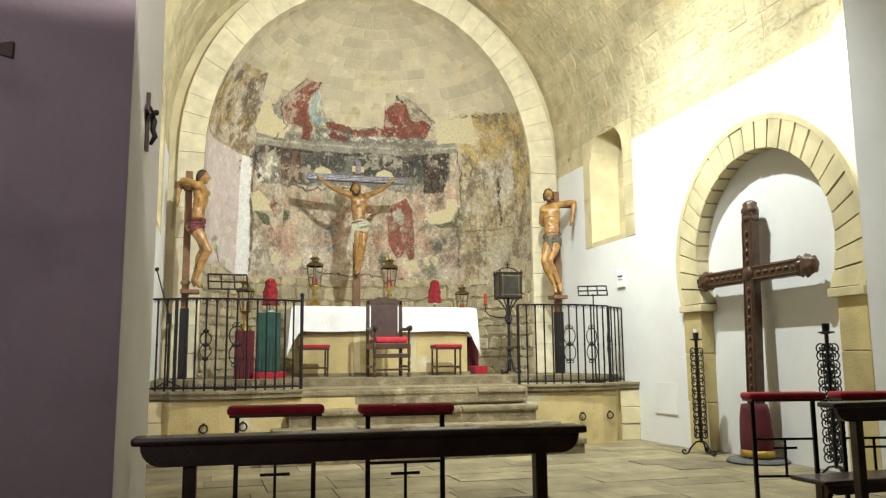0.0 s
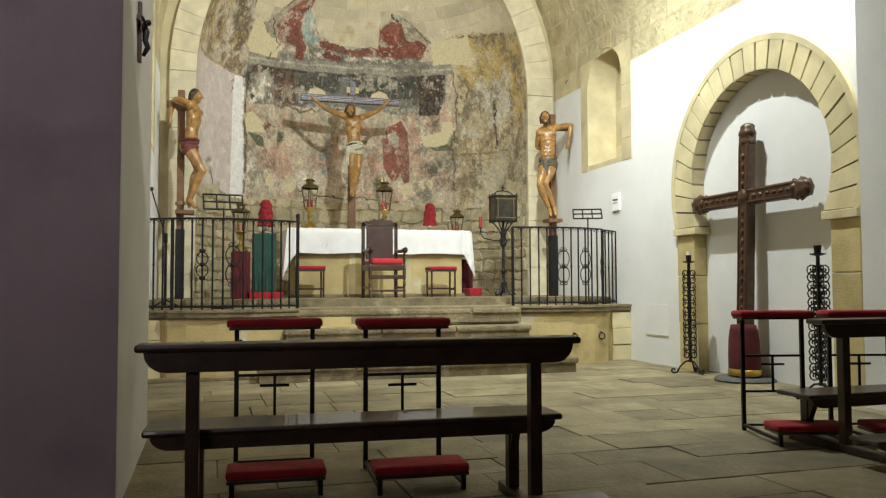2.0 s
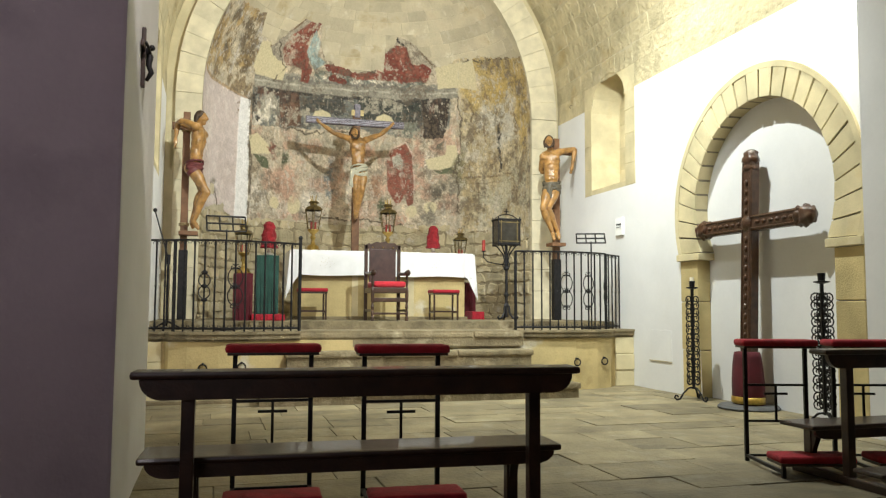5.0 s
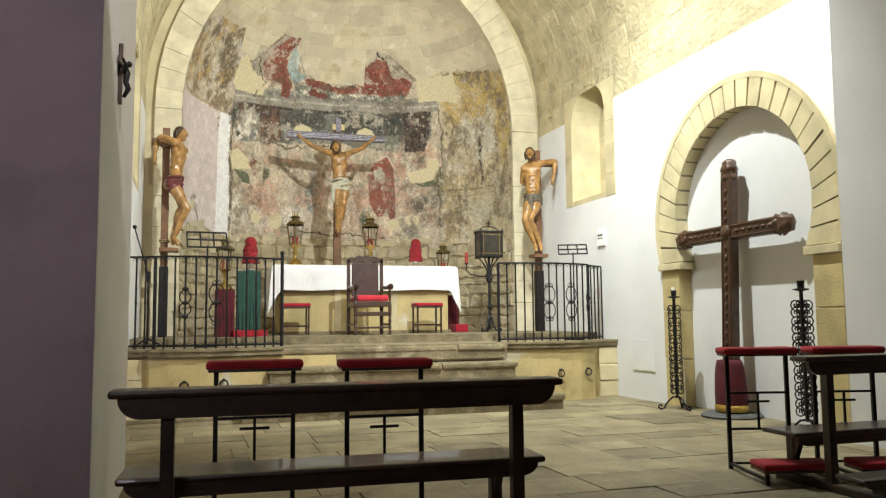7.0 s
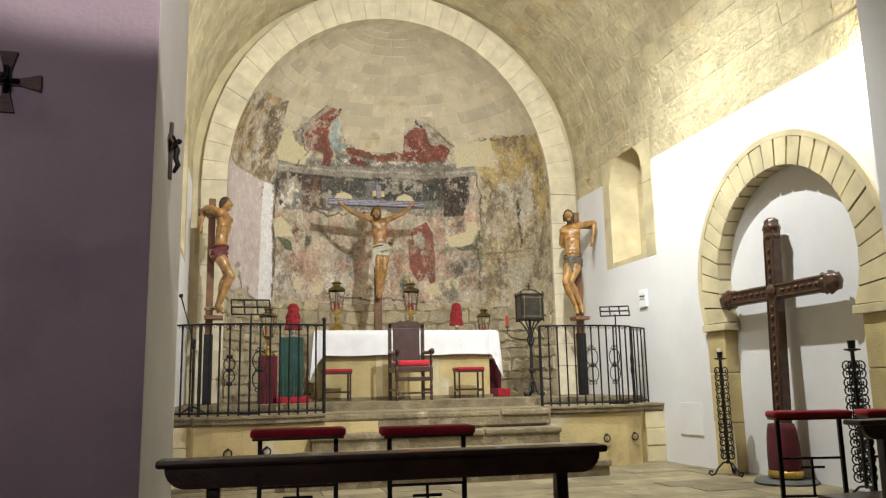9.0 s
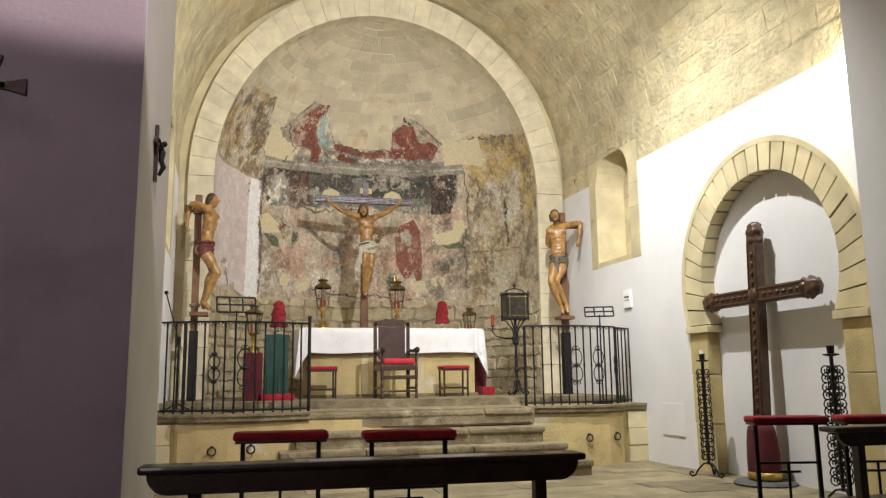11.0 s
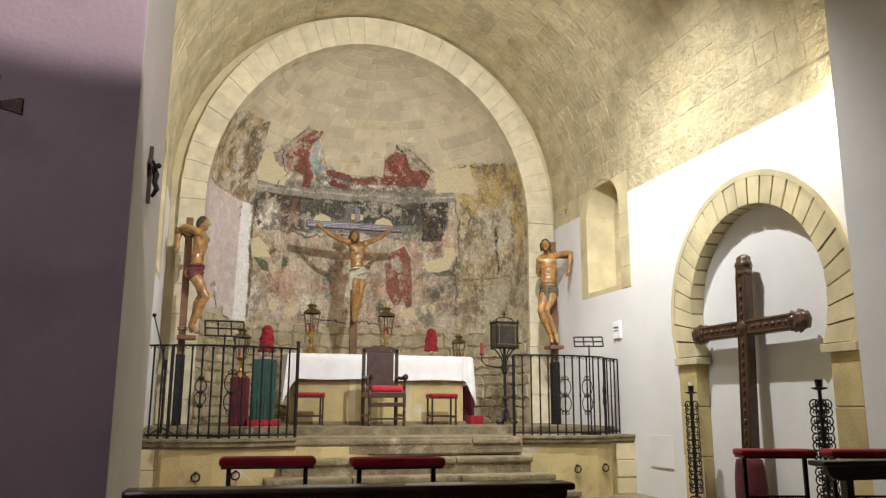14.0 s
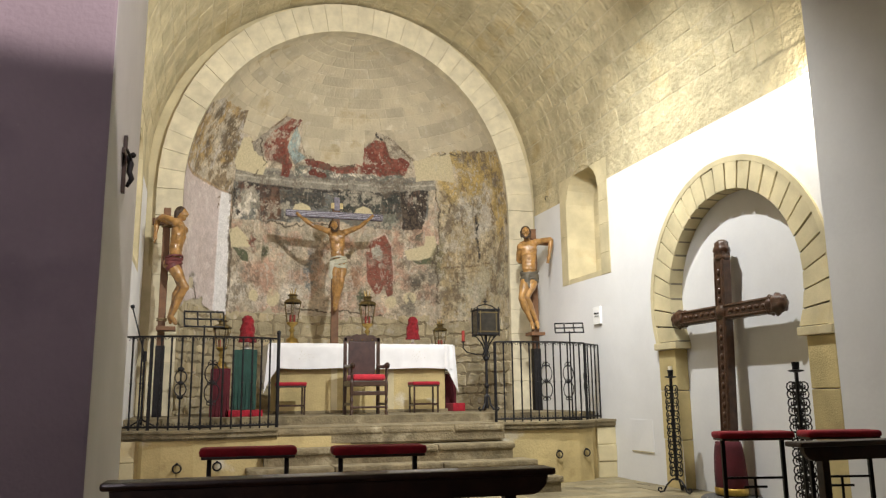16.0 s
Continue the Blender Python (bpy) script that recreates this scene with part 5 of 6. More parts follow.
# ---- altar furnishings ----
def lantern(place, label, high=0.84, foot="brass"):
    """Brass processional lantern: foot, knop, glazed body of six sides, roof and crown."""
    t = thing("lantern", label, "lantern", place, rng.uniform(0, 30), "lanterns")
    s = high / 0.84
    bm = bmesh.new()
    lathe(bm, [(0.115 * s, 0), (0.115 * s, 0.02 * s), (0.09 * s, 0.04 * s), (0.085 * s, 0.075 * s), (0.035 * s, 0.10 * s), (0.022 * s, 0.17 * s), (0.045 * s, 0.20 * s), (0.02 * s, 0.24 * s), (0.05 * s, 0.27 * s), (0.085 * s, 0.30 * s), (0.09 * s, 0.32 * s)], seg=16)
    part("foot", bm, M[foot], t, smooth=True)
    z0, z1, r0, r1 = 0.32 * s, 0.60 * s, 0.085 * s, 0.130 * s
    body = bmesh.new()
    lathe(body, [(r0 * 0.96, z0), (r1 * 0.96, z1)], seg=6)
    pane = part("glass", body, M["glass"], t, "clear glass panes")
    pane.visible_shadow = False
    for k in range(6):
        a = 2 * math.pi * k / 6
        part("glazing_bar", rods(((r0 * math.cos(a), r0 * math.sin(a), z0), (r1 * math.cos(a), r1 * math.sin(a), z1), 0.007 * s), seg=6), M["bronze"], t)
    roof = bmesh.new()
    lathe(roof, [(0.138 * s, z1), (0.146 * s, z1 + 0.012 * s), (0.115 * s, z1 + 0.045 * s), (0.070 * s, z1 + 0.065 * s), (0.058 * s, z1 + 0.070 * s), (0.058 * s, z1 + 0.105 * s), (0.085 * s, z1 + 0.112 * s), (0.060 * s, z1 + 0.135 * s), (0.0, z1 + 0.14 * s)], seg=6)
    part("roof", roof, M["bronze"], t)
    crown = bmesh.new()
    for k in range(5):
        a = 2 * math.pi * k / 5
        rod(crown, (0.03 * s * math.cos(a), 0.03 * s * math.sin(a), z1 + 0.13 * s), (0.05 * s * math.cos(a), 0.05 * s * math.sin(a), z1 + 0.22 * s), 0.009 * s, 0.003 * s, 6)
    part("crown", crown, M["brass"], t)
    for dx in (-0.03, 0.03):
        part("candle", rods(((dx * s, 0, z0), (dx * s, 0, z0 + 0.11 * s), 0.016 * s), seg=8), M["redwax"], t, "short red candle")


AT = DZ + 1.09
lantern((1.50, 12.70, AT), "brass and glass processional lantern standing on the altar cloth", 0.93)
lantern((2.74, 12.72, AT), "brass and glass processional lantern standing behind the armchair", 0.93)
lantern((4.08, 12.95, AT - 0.30), "dull brass lantern standing low at the altar's end", 0.80)


def stand_box(name, label, x0, x1, y0, y1, z0, z1, mat, cat):
    t = thing(name, label, cat, ((x0 + x1) / 2, (y0 + y1) / 2, z0))
    w, d, h = (x1 - x0) / 2, (y1 - y0) / 2, z1 - z0
    part("body", boxes((-w, w, -d, d, 0, h), bevel=0.008), mat, t)
    bm = bmesh.new()
    for k in range(int(w * 2 / 0.05)):
        x = -w + 0.025 + k * 0.05
        rod(bm, (x, -d - 0.002, 0.01), (x + rng.uniform(-0.006, 0.006), -d - 0.002, h - 0.01), 0.005, 0.003, 6)
    part("folds", bm, mat, t, smooth=True)
    return t


stand_box("plinth", "plinth draped in dark red cloth behind the rail", 0.24, 0.50, 11.2, 11.46, DZ, 1.555, M["redcloth"], "plinth")
lantern((0.37, 11.33, 1.556), "brass and glass processional lantern standing on the red plinth", 0.78)
stand_box("plinth", "tall plinth draped in dark green cloth", 0.54, 0.86, 11.3, 11.6, DZ + 0.09, 1.82, M["green"], "plinth")
stand_box("kneeling_cushion", "low red velvet block under the green plinth", 0.44, 0.95, 11.2, 11.7, DZ, DZ + 0.088, M["velvet"], "cushion")
stand_box("plinth", "plinth draped in dark red cloth beside the altar", 4.11, 4.30, 12.75, 13.0, DZ, DZ + 0.62, M["redcloth"], "plinth")
stand_box("kneeling_cushion", "low red velvet block beside the altar", 4.09, 4.30, 12.3, 12.7, DZ, DZ + 0.13, M["velvet"], "cushion")


def veiled_urn(place, label):
    t = thing("veiled_urn", label, "urn", place, group="veiled urns")
    bm = bmesh.new()
    lathe(bm, [(0.075, 0), (0.075, 0.015), (0.03, 0.04), (0.022, 0.09), (0.05, 0.12)], seg=14)
    part("foot", bm, M["silver"], t, smooth=True)
    bm = bmesh.new()
    lathe(bm, [(float(np.interp(z, (0.10, 0.13, 0.20, 0.29, 0.37, 0.44, 0.485, 0.49), (0.112, 0.118, 0.103, 0.096, 0.083, 0.072, 0.045, 0.0))), float(z)) for z in np.linspace(0.10, 0.49, 24)], seg=32)
    for v in bm.verts:
        a = math.atan2(v.co.y, v.co.x)
        f = 1 + 0.10 * math.sin(a * 7 + v.co.z * 8) * (1 - v.co.z / 0.6) + 0.30 * noise.noise((v.co.x * 22, v.co.y * 22, v.co.z * 22))
        v.co.x, v.co.y = v.co.x * f, v.co.y * f
    part("veil", bm, M["red"], t, "gathered bright red cloth cover", True)


veiled_urn((3.52, 12.70, AT), "urn under a gathered red cloth on the altar")
veiled_urn((0.72, 11.42, 1.83), "urn under a gathered red cloth on the green plinth")


def armchair():
    t = thing("armchair", "dark carved wooden armchair with leather back and red cushion", "armchair", (2.39, 11.20, DZ), 0)
    t.scale = (0.86, 1, 1)
    # faces the nave; the sitter looks towards -y
    for x in (-0.29, 0.29):
        bm = bmesh.new()
        lathe(bm, [(0.028, 0), (0.028, 0.05), (0.02, 0.07), (0.028, 0.11), (0.018, 0.15), (0.03, 0.20), (0.018, 0.25), (0.03, 0.29), (0.03, 0.44), (0.018, 0.49), (0.026, 0.56), (0.018, 0.62), (0.024, 0.66)], (x, -0.27, 0), 10)
        part("front_leg", bm, M["chairwood"], t, "turned front leg")
        part("back_leg", boxes((x - 0.028, x + 0.028, 0.24, 0.29, 0, 1.12), bevel=0.006), M["chairwood"], t)
        arm = bmesh.new()
        tube(arm, [(x, 0.26, 0.70), (x, 0.1, 0.685), (x, -0.1, 0.675), (x, -0.26, 0.69), (x, -0.33, 0.68)], [0.024, 0.026, 0.026, 0.032, 0.03], 8)
        ball(arm, (x, -0.335, 0.685), 0.045, seg=8)
        part("arm", arm, M["pew"], t, "curved arm with a scrolled end")
        part("stretcher", boxes((x - 0.014, x + 0.014, -0.26, 0.25, 0.13, 0.165)), M["chairwood"], t)
    part("seat_frame", boxes((-0.31, 0.31, -0.29, 0.28, 0.40, 0.475), bevel=0.008), M["chairwood"], t)
    part("front_stretcher", boxes((-0.28, 0.28, -0.285, -0.255, 0.27, 0.33), bevel=0.008), M["chairwood"], t)
    part("low_stretcher", boxes((-0.28, 0.28, -0.28, -0.255, 0.09, 0.12), bevel=0.006), M["chairwood"], t)
    part("backrest", boxes((-0.235, 0.235, 0.245, 0.275, 0.52, 1.06), bevel=0.01), M["leather"], t, "dark leather back panel")
    crest = bmesh.new()
    pts = [(-0.31, 0.0)] + [(-0.30 + 0.60 * k / 12, 0.06 + 0.05 * math.sin(math.pi * k / 12) + 0.012 * math.sin(k * 2.1)) for k in range(13)] + [(0.31, 0.0)]
    prism(crest, pts, 0.05, pose(0, 0.24, 1.06))
    part("crest_rail", crest, M["chairwood"], t, "carved crest rail")
    for x in (-0.18, 0.0, 0.18):
        stud = bmesh.new()
        ball(stud, (x, 0.238, 1.085), 0.012, seg=6)
        part("stud", stud, M["brass"], t)
    pad = bmesh.new()
    box(pad, -0.27, 0.27, -0.30, 0.23, 0.475, 0.565, bevel=0.035)
    part("cushion", pad, M["cushion"], t, "bright red seat cushion", True)


armchair()


def stool(x, y):
    t = thing("stool", "dark-legged stool with a red velvet seat before the altar", "stool", (x, y, DZ), group="stools")
    t.scale = (0.88, 0.9, 1.03)
    for dx in (-0.215, 0.215):
        for dy in (-0.15, 0.15):
            part("leg", boxes((dx - 0.014, dx + 0.014, dy - 0.014, dy + 0.014, 0, 0.40)), M["pew"], t)
        part("side_stretcher", boxes((dx - 0.010, dx + 0.010, -0.15, 0.15, 0.10, 0.125)), M["pew"], t)
    for dy in (-0.15, 0.15):
        part("stretcher", boxes((-0.215, 0.215, dy - 0.010, dy + 0.010, 0.115, 0.14)), M["pew"], t)
    part("seat_frame", boxes((-0.24, 0.24, -0.18, 0.18, 0.385, 0.41), bevel=0.004), M["pew"], t)
    bm = bmesh.new()
    box(bm, -0.25, 0.25, -0.19, 0.19, 0.405, 0.46, bevel=0.025)
    part("seat_pad", bm, M["velvet"], t, "padded red velvet seat", True)


stool(1.40, 11.85), stool(3.46, 11.85)


# ---- lantern on a pole, with a candle arm ----
def pole_lantern():
    t = thing("pole_lantern", "black iron lantern box on a scrolled pole, with one red candle", "lantern", (4.44, 11.65, DZ))
    part("pole", rods(((0, 0, 0.05), (0, 0, 1.20), 0.024)), M["iron"], t)
    for k in range(3):
        a = 2 * math.pi * k / 3 - 0.6
        bm = bmesh.new()
        tube(bm, [(r * math.cos(a), r * math.sin(a), z) for r, z in ((0, 0.28), (0.04, 0.22), (0.05, 0.12), (0.10, 0.04), (0.17, 0.02), (0.19, 0.05), (0.16, 0.07))], 0.016, 6)
        part("foot", bm, M["iron"], t)
    for k in range(4):
        a = math.pi / 4 + math.pi / 2 * k
        bm = bmesh.new()
        tube(bm, [(r * math.cos(a), r * math.sin(a), z) for r, z in ((0.02, 0.86), (0.05, 0.84), (0.06, 0.88), (0.03, 0.95), (0.06, 1.05), (0.16, 1.17), (0.24, 1.20))], 0.011, 6)
        part("bracket", bm, M["iron"], t)
    knop = bmesh.new()
    ball(knop, (0, 0, 0.40), 0.04, (1, 1, 1.3), 8)
    part("knop", knop, M["iron"], t, smooth=True)
    knop = bmesh.new()
    ball(knop, (0, 0, 0.82), 0.05, (1, 1, 0.8), 8)
    part("knop", knop, M["iron"], t, smooth=True)
    z0, z1 = 1.19, 1.58
    part("floor_plate", boxes((-0.19, 0.19, -0.14, 0.14, z0, z0 + 0.03), bevel=0.005), M["iron"], t)
    part("roof_plate", boxes((-0.20, 0.20, -0.15, 0.15, z1, z1 + 0.025), bevel=0.005), M["iron"], t)
    for x in (-0.18, 0.18):
        for y in (-0.13, 0.13):
            part("corner_bar", rods(((x, y, z0 - 0.02), (x, y, z1 + 0.06), 0.011)), M["iron"], t)
    for y in (-0.128, 0.128):
        pane = part("pane", boxes((-0.165, 0.165, y - 0.004, y + 0.004, z0 + 0.03, z1)), M["smoked"], t, "dark smoked glass pane")
        part("pane_frame", boxes((-0.175, 0.175, y - 0.008, y + 0.008, z0 + 0.05, z0 + 0.065), (-0.175, 0.175, y - 0.008, y + 0.008, z1 - 0.04, z1 - 0.025), (-0.14, -0.128, y - 0.007, y + 0.007, z0 + 0.03, z1), (0.128, 0.14, y - 0.007, y + 0.007, z0 + 0.03, z1)), M["bronze"], pane)
    for x in (-0.175, 0.175):
        part("side_pane", boxes((x - 0.004, x + 0.004, -0.12, 0.12, z0 + 0.03, z1)), M["smoked"], t)
    bm = bmesh.new()
    tube(bm, [(-0.20, 0, z1 + 0.03), (-0.10, 0, z1 + 0.09), (0, 0, z1 + 0.11), (0.10, 0, z1 + 0.09), (0.20, 0, z1 + 0.03)], 0.008, 6)
    box(bm, -0.008, 0.008, -0.006, 0.006, z1 + 0.10, z1 + 0.20)
    box(bm, -0.035, 0.035, -0.006, 0.006, z1 + 0.145, z1 + 0.16)
    part("cresting", bm, M["iron"], t, "iron cresting with a small cross")
    bm = bmesh.new()
    tube(bm, [(-0.02, 0, 0.88), (-0.18, -0.02, 0.89), (-0.33, -0.02, 0.92), (-0.39, -0.02, 0.99), (-0.39, -0.02, 1.08)], 0.009, 6)
    lathe(bm, [(0.01, 0), (0.035, 0.01), (0.036, 0.02), (0.02, 0.025)], (-0.39, -0.02, 1.07), 10)
    part("candle_arm", bm, M["iron"], t)
    part("candle", rods(((-0.39, -0.02, 1.09), (-0.39, -0.02, 1.26), 0.026), seg=12), M["redwax"], t, "short red candle")


pole_lantern()


# ---- music stands and a microphone stand behind the rails ----
def music_stand(x, y, wide, z0, tilt, turn, label):
    t = thing("music_stand", label, "music stand", (x, y, PZ), turn, "music stands")
    part("pole", rods(((0, 0, 0.02), (0, 0, z0 - PZ + 0.02), 0.010)), M["iron"], t)
    part("base", boxes((-0.13, 0.13, -0.012, 0.012, 0, 0.02), (-0.012, 0.012, -0.13, 0.13, 0, 0.0195)), M["iron"], t)
    h = 0.26
    bars = [((-wide, 0, z), (wide, 0, z), 0.011) for z in (0, h * 0.5, h)] + [((x, 0, 0), (x, 0, h), 0.010) for x in (-wide, -wide / 3, wide / 3, wide)]
    desk = None
    for one in bars:
        bar = part("desk" if desk is None else "desk_bar", rods(one), M["iron"], desk or t)
        if desk is None:
            desk = bar
            desk.matrix_basis = pose(0, 0, z0 - PZ, tilt, 0, 0)


music_stand(0.115, 9.95, 0.235, 2.02, -40, 4, "black iron music stand rising over the curved rail")
music_stand(5.10, 10.02, 0.20, 2.02, -55, -24, "black iron music stand tilted beside the white wall")

mic = thing("microphone_stand", "black microphone stand with a raised boom behind the rail", "microphone stand", (-0.56, 10.05, PZ))
part("pole", rods(((0, 0, 0.05), (0, 0, 0.86), 0.014)), M["iron"], mic)
part("boom", rods(((0.02, 0, 0.80), (-0.17, 0.02, 1.45), 0.008)), M["iron"], mic)
bm = bmesh.new()
ball(bm, (-0.17, 0.02, 1.46), 0.026, seg=8)
part("microphone", bm, M["iron"], mic, smooth=True)
part("clutch", rods(((0, 0, 0.80), (0, 0, 0.92), 0.024)), M["iron"], mic)
for k in range(3):
    a = 2 * math.pi * k / 3 + 0.4
    part("leg", rods(((0, 0, 0.12), (0.21 * math.cos(a), 0.21 * math.sin(a), 0.008), 0.010)), M["iron"], mic)


# ---- carved figures ----
SKIN, CLOTH, HAIR = 0, 1, 2


def smooth_run(pts, radii, steps=5):
    """More points along a line of a few, with their radii."""
    fine, fr = [], []
    for k in range(len(pts) - 1):
        p0, p1, p2, p3 = (Vector(pts[max(0, min(len(pts) - 1, q))]) for q in (k - 1, k, k + 1, k + 2))
        for s in range(steps):
            u = s / steps
            fine.append(0.5 * (2 * p1 + (p2 - p0) * u + (2 * p0 - 5 * p1 + 4 * p2 - p3) * u * u + (3 * p1 - p0 - 3 * p2 + p3) * u ** 3))
            fr.append(radii[k] + (radii[k + 1] - radii[k]) * (3 * u * u - 2 * u ** 3))
    return fine + [Vector(pts[-1])], fr + [radii[-1]]


def fused(bm, voxel, rounds):
    """The carved skin: overlapping limbs and muscles melted into one closed surface."""
    me = bpy.data.meshes.new("carving")
    bm.to_mesh(me)
    bm.free()
    ob = new("carving", me)
    r = ob.modifiers.new("melt", "REMESH")
    r.mode, r.voxel_size = "VOXEL", voxel
    s = ob.modifiers.new("soften", "SMOOTH")
    s.iterations, s.factor = rounds, 0.5
    dg = bpy.context.evaluated_depsgraph_get()
    out = bmesh.new()
    out.from_mesh(bpy.data.meshes.new_from_object(ob.evaluated_get(dg)))
    bpy.data.objects.remove(ob)
    return out


def figure(label, facing, spine, head, arms, legs, wrap, mats, tail=None, beard=True):
    """One carved mesh. spine: neck, chest, waist, hip; arms: shoulder, elbow, wrist, hand; legs: hip, knee, ankle, toe."""
    front = Vector((math.cos(radians(facing)), math.sin(radians(facing)), 0))
    neck, chest, waist, hip = (Vector(p) for p in spine)
    head = Vector(head)
    up = (neck - hip).normalized()
    side = up.cross(front).normalized()
    front = side.cross(up).normalized()
    turn = Matrix((side, front, up)).transposed().to_quaternion()
    at = lambda c, a, b, d: c + side * a + front * b + up * d
    bm = bmesh.new()
    for c, scale in ((chest, (0.145, 0.100, 0.155)), (at(chest, 0, -0.015, 0.085), (0.150, 0.075, 0.07)), (waist, (0.120, 0.086, 0.18)), (chest.lerp(waist, 0.5), (0.128, 0.090, 0.15)), (hip, (0.130, 0.098, 0.11)),
                     (at(chest, 0.066, 0.068, 0.040), (0.074, 0.030, 0.050)), (at(chest, -0.066, 0.068, 0.040), (0.074, 0.030, 0.050)),
                     (at(hip, 0.06, -0.06, -0.03), (0.075, 0.06, 0.085)), (at(hip, -0.06, -0.06, -0.03), (0.075, 0.06, 0.085))):
        ball(bm, c, 1.0, scale, 16, turn)
    # rib edges and belly muscles
    for s in (-1, 1):
        for k in range(3):
            tube(bm, [at(chest, s * 0.022, 0.090 - 0.012 * k, -0.055 - 0.035 * k), at(chest, s * 0.075, 0.078 - 0.010 * k, -0.075 - 0.036 * k), at(chest, s * 0.118, 0.035, -0.075 - 0.034 * k)], 0.016, 8)
        for k in range(3):
            ball(bm, at(waist, s * 0.034, 0.070, 0.055 - 0.060 * k), 1.0, (0.032, 0.018, 0.026), 10, turn)
    tube(bm, *smooth_run([at(chest, 0, -0.02, 0.10), neck, head], [0.062, 0.050, 0.052]), 12)
    for s in (-1, 1):
        tube(bm, [at(chest, s * 0.14, -0.02, 0.11), at(chest, s * 0.07, -0.02, 0.135), neck], [0.04, 0.045, 0.035], 10)
    for shoulder, elbow, wrist, hand in arms:
        s, e, w, h = (Vector(p) for p in (shoulder, elbow, wrist, hand))
        ball(bm, s, 0.064, (1, 1, 1), 12)
        tube(bm, *smooth_run([s, s.lerp(e, 0.45), e], [0.054, 0.052, 0.036]), 12)
        tube(bm, *smooth_run([e, e.lerp(w, 0.3), w], [0.038, 0.043, 0.025]), 12)
        tube(bm, *smooth_run([w, w.lerp(h, 0.5), h], [0.026, 0.034, 0.022]), 10)
        across = (h - w).cross(front)
        across = across.normalized() if across.length > 1e-4 else side
        for k in (-1.5, -0.5, 0.5, 1.5):
            tube(bm, [h + across * 0.011 * k, h + across * 0.016 * k + (h - w).normalized() * 0.045 - front * 0.01], [0.011, 0.008], 6)
    for top, knee, ankle, toe in legs:
        t, k, a, o = (Vector(p) for p in (top, knee, ankle, toe))
        back = -front
        tube(bm, *smooth_run([t, t.lerp(k, 0.35) + front * 0.012, t.lerp(k, 0.8), k], [0.090, 0.086, 0.060, 0.054]), 14)
        ball(bm, k + front * 0.012, 0.052, (0.9, 0.9, 1.1), 12)
        tube(bm, *smooth_run([k, k.lerp(a, 0.30) + back * 0.016, k.lerp(a, 0.65), a], [0.050, 0.060, 0.042, 0.032]), 14)
        ball(bm, a - (o - a).normalized() * 0.02 - Vector((0, 0, 0.03)), 0.036, (1, 1, 1), 10)
        tube(bm, *smooth_run([a, a.lerp(o, 0.5) + Vector((0, 0, 0.012)), o], [0.034, 0.036, 0.022]), 12)
    # skull, jaw, nose, brow
    ball(bm, head, 1.0, (0.068, 0.084, 0.095), 16, turn)
    ball(bm, at(head, 0, 0.035, -0.065), 1.0, (0.042, 0.042, 0.045), 12, turn)
    tube(bm, [at(head, 0, 0.080, 0.020), at(head, 0, 0.104, -0.022)], [0.011, 0.017], 8)
    for s in (-1, 1):
        tube(bm, [at(head, 0.008 * s, 0.084, 0.022), at(head, 0.045 * s, 0.068, 0.020)], 0.011, 8)
        ball(bm, at(head, 0.036 * s, 0.068, -0.025), 0.020, (1, 0.8, 0.8), 8)
    bm = fused(bm, 0.0095, 5)
    for f in bm.faces:
        f.material_index = SKIN

    def add(slot, voxel, build):
        extra = bmesh.new()
        build(extra)
        extra = fused(extra, voxel, 2)
        for f in extra.faces:
            f.material_index = slot
        me = bpy.data.meshes.new("layer")
        extra.to_mesh(me)
        extra.free()
        bm.from_mesh(me)

    def hair(b):
        ball(b, at(head, 0, -0.022, 0.026), 1.0, (0.080, 0.084, 0.088), 14, turn)
        for k in range(14):
            a = math.pi * (0.06 + 0.88 * k / 13)
            p = at(head, 0.076 * math.cos(a), -0.022 - 0.068 * math.sin(a), 0.03)
            tube(b, [p, p - up * 0.06 + front * 0.006 * math.sin(k * 2.3), p - up * (0.105 + 0.02 * math.sin(k * 1.7))], [0.02, 0.021, 0.012], 8)
        if beard:
            for s in (-1, 1):
                tube(b, [at(head, 0.060 * s, 0.020, -0.03), at(head, 0.045 * s, 0.055, -0.082), at(head, 0.008 * s, 0.078, -0.118)], [0.016, 0.025, 0.018], 8)
            tube(b, [at(head, -0.03, 0.088, -0.052), at(head, 0, 0.096, -0.045), at(head, 0.03, 0.088, -0.052)], 0.008, 6)

    def loincloth(b):
        ball(b, at(hip, 0, 0.0, 0.015), 1.0, (0.142, 0.110, 0.075), 16, turn)
        for k in range(5):
            ring = []
            for q in range(25):
                a = 2 * math.pi * q / 24
                ring.append(at(hip, 0.142 * math.cos(a), 0.108 * math.sin(a), 0.070 - 0.036 * k + 0.03 * math.sin(a + k) * wrap))
            tube(b, ring, 0.017, 7)
        for top, knee, _, _ in legs:
            t, q = Vector(top), Vector(knee)
            tube(b, [t, t.lerp(q, 0.15)], [0.100, 0.096], 14)
        if tail:
            for k in range(3):
                d = side * 0.018 * (k - 1)
                tube(b, [Vector(tail[0]) + d, Vector(tail[0]).lerp(Vector(tail[1]), 0.5) + d * 1.5 + front * 0.012 * (k % 2), Vector(tail[1]) + d * 1.8 - Vector((0, 0, 0.03 * k))], [0.022, 0.020, 0.014], 8)

    add(HAIR, 0.010, hair)
    add(CLOTH, 0.009, loincloth)
    ob = mesh_object("statue", bm, mats, True)
    return tagged(ob, label, "statue", "carved figures")


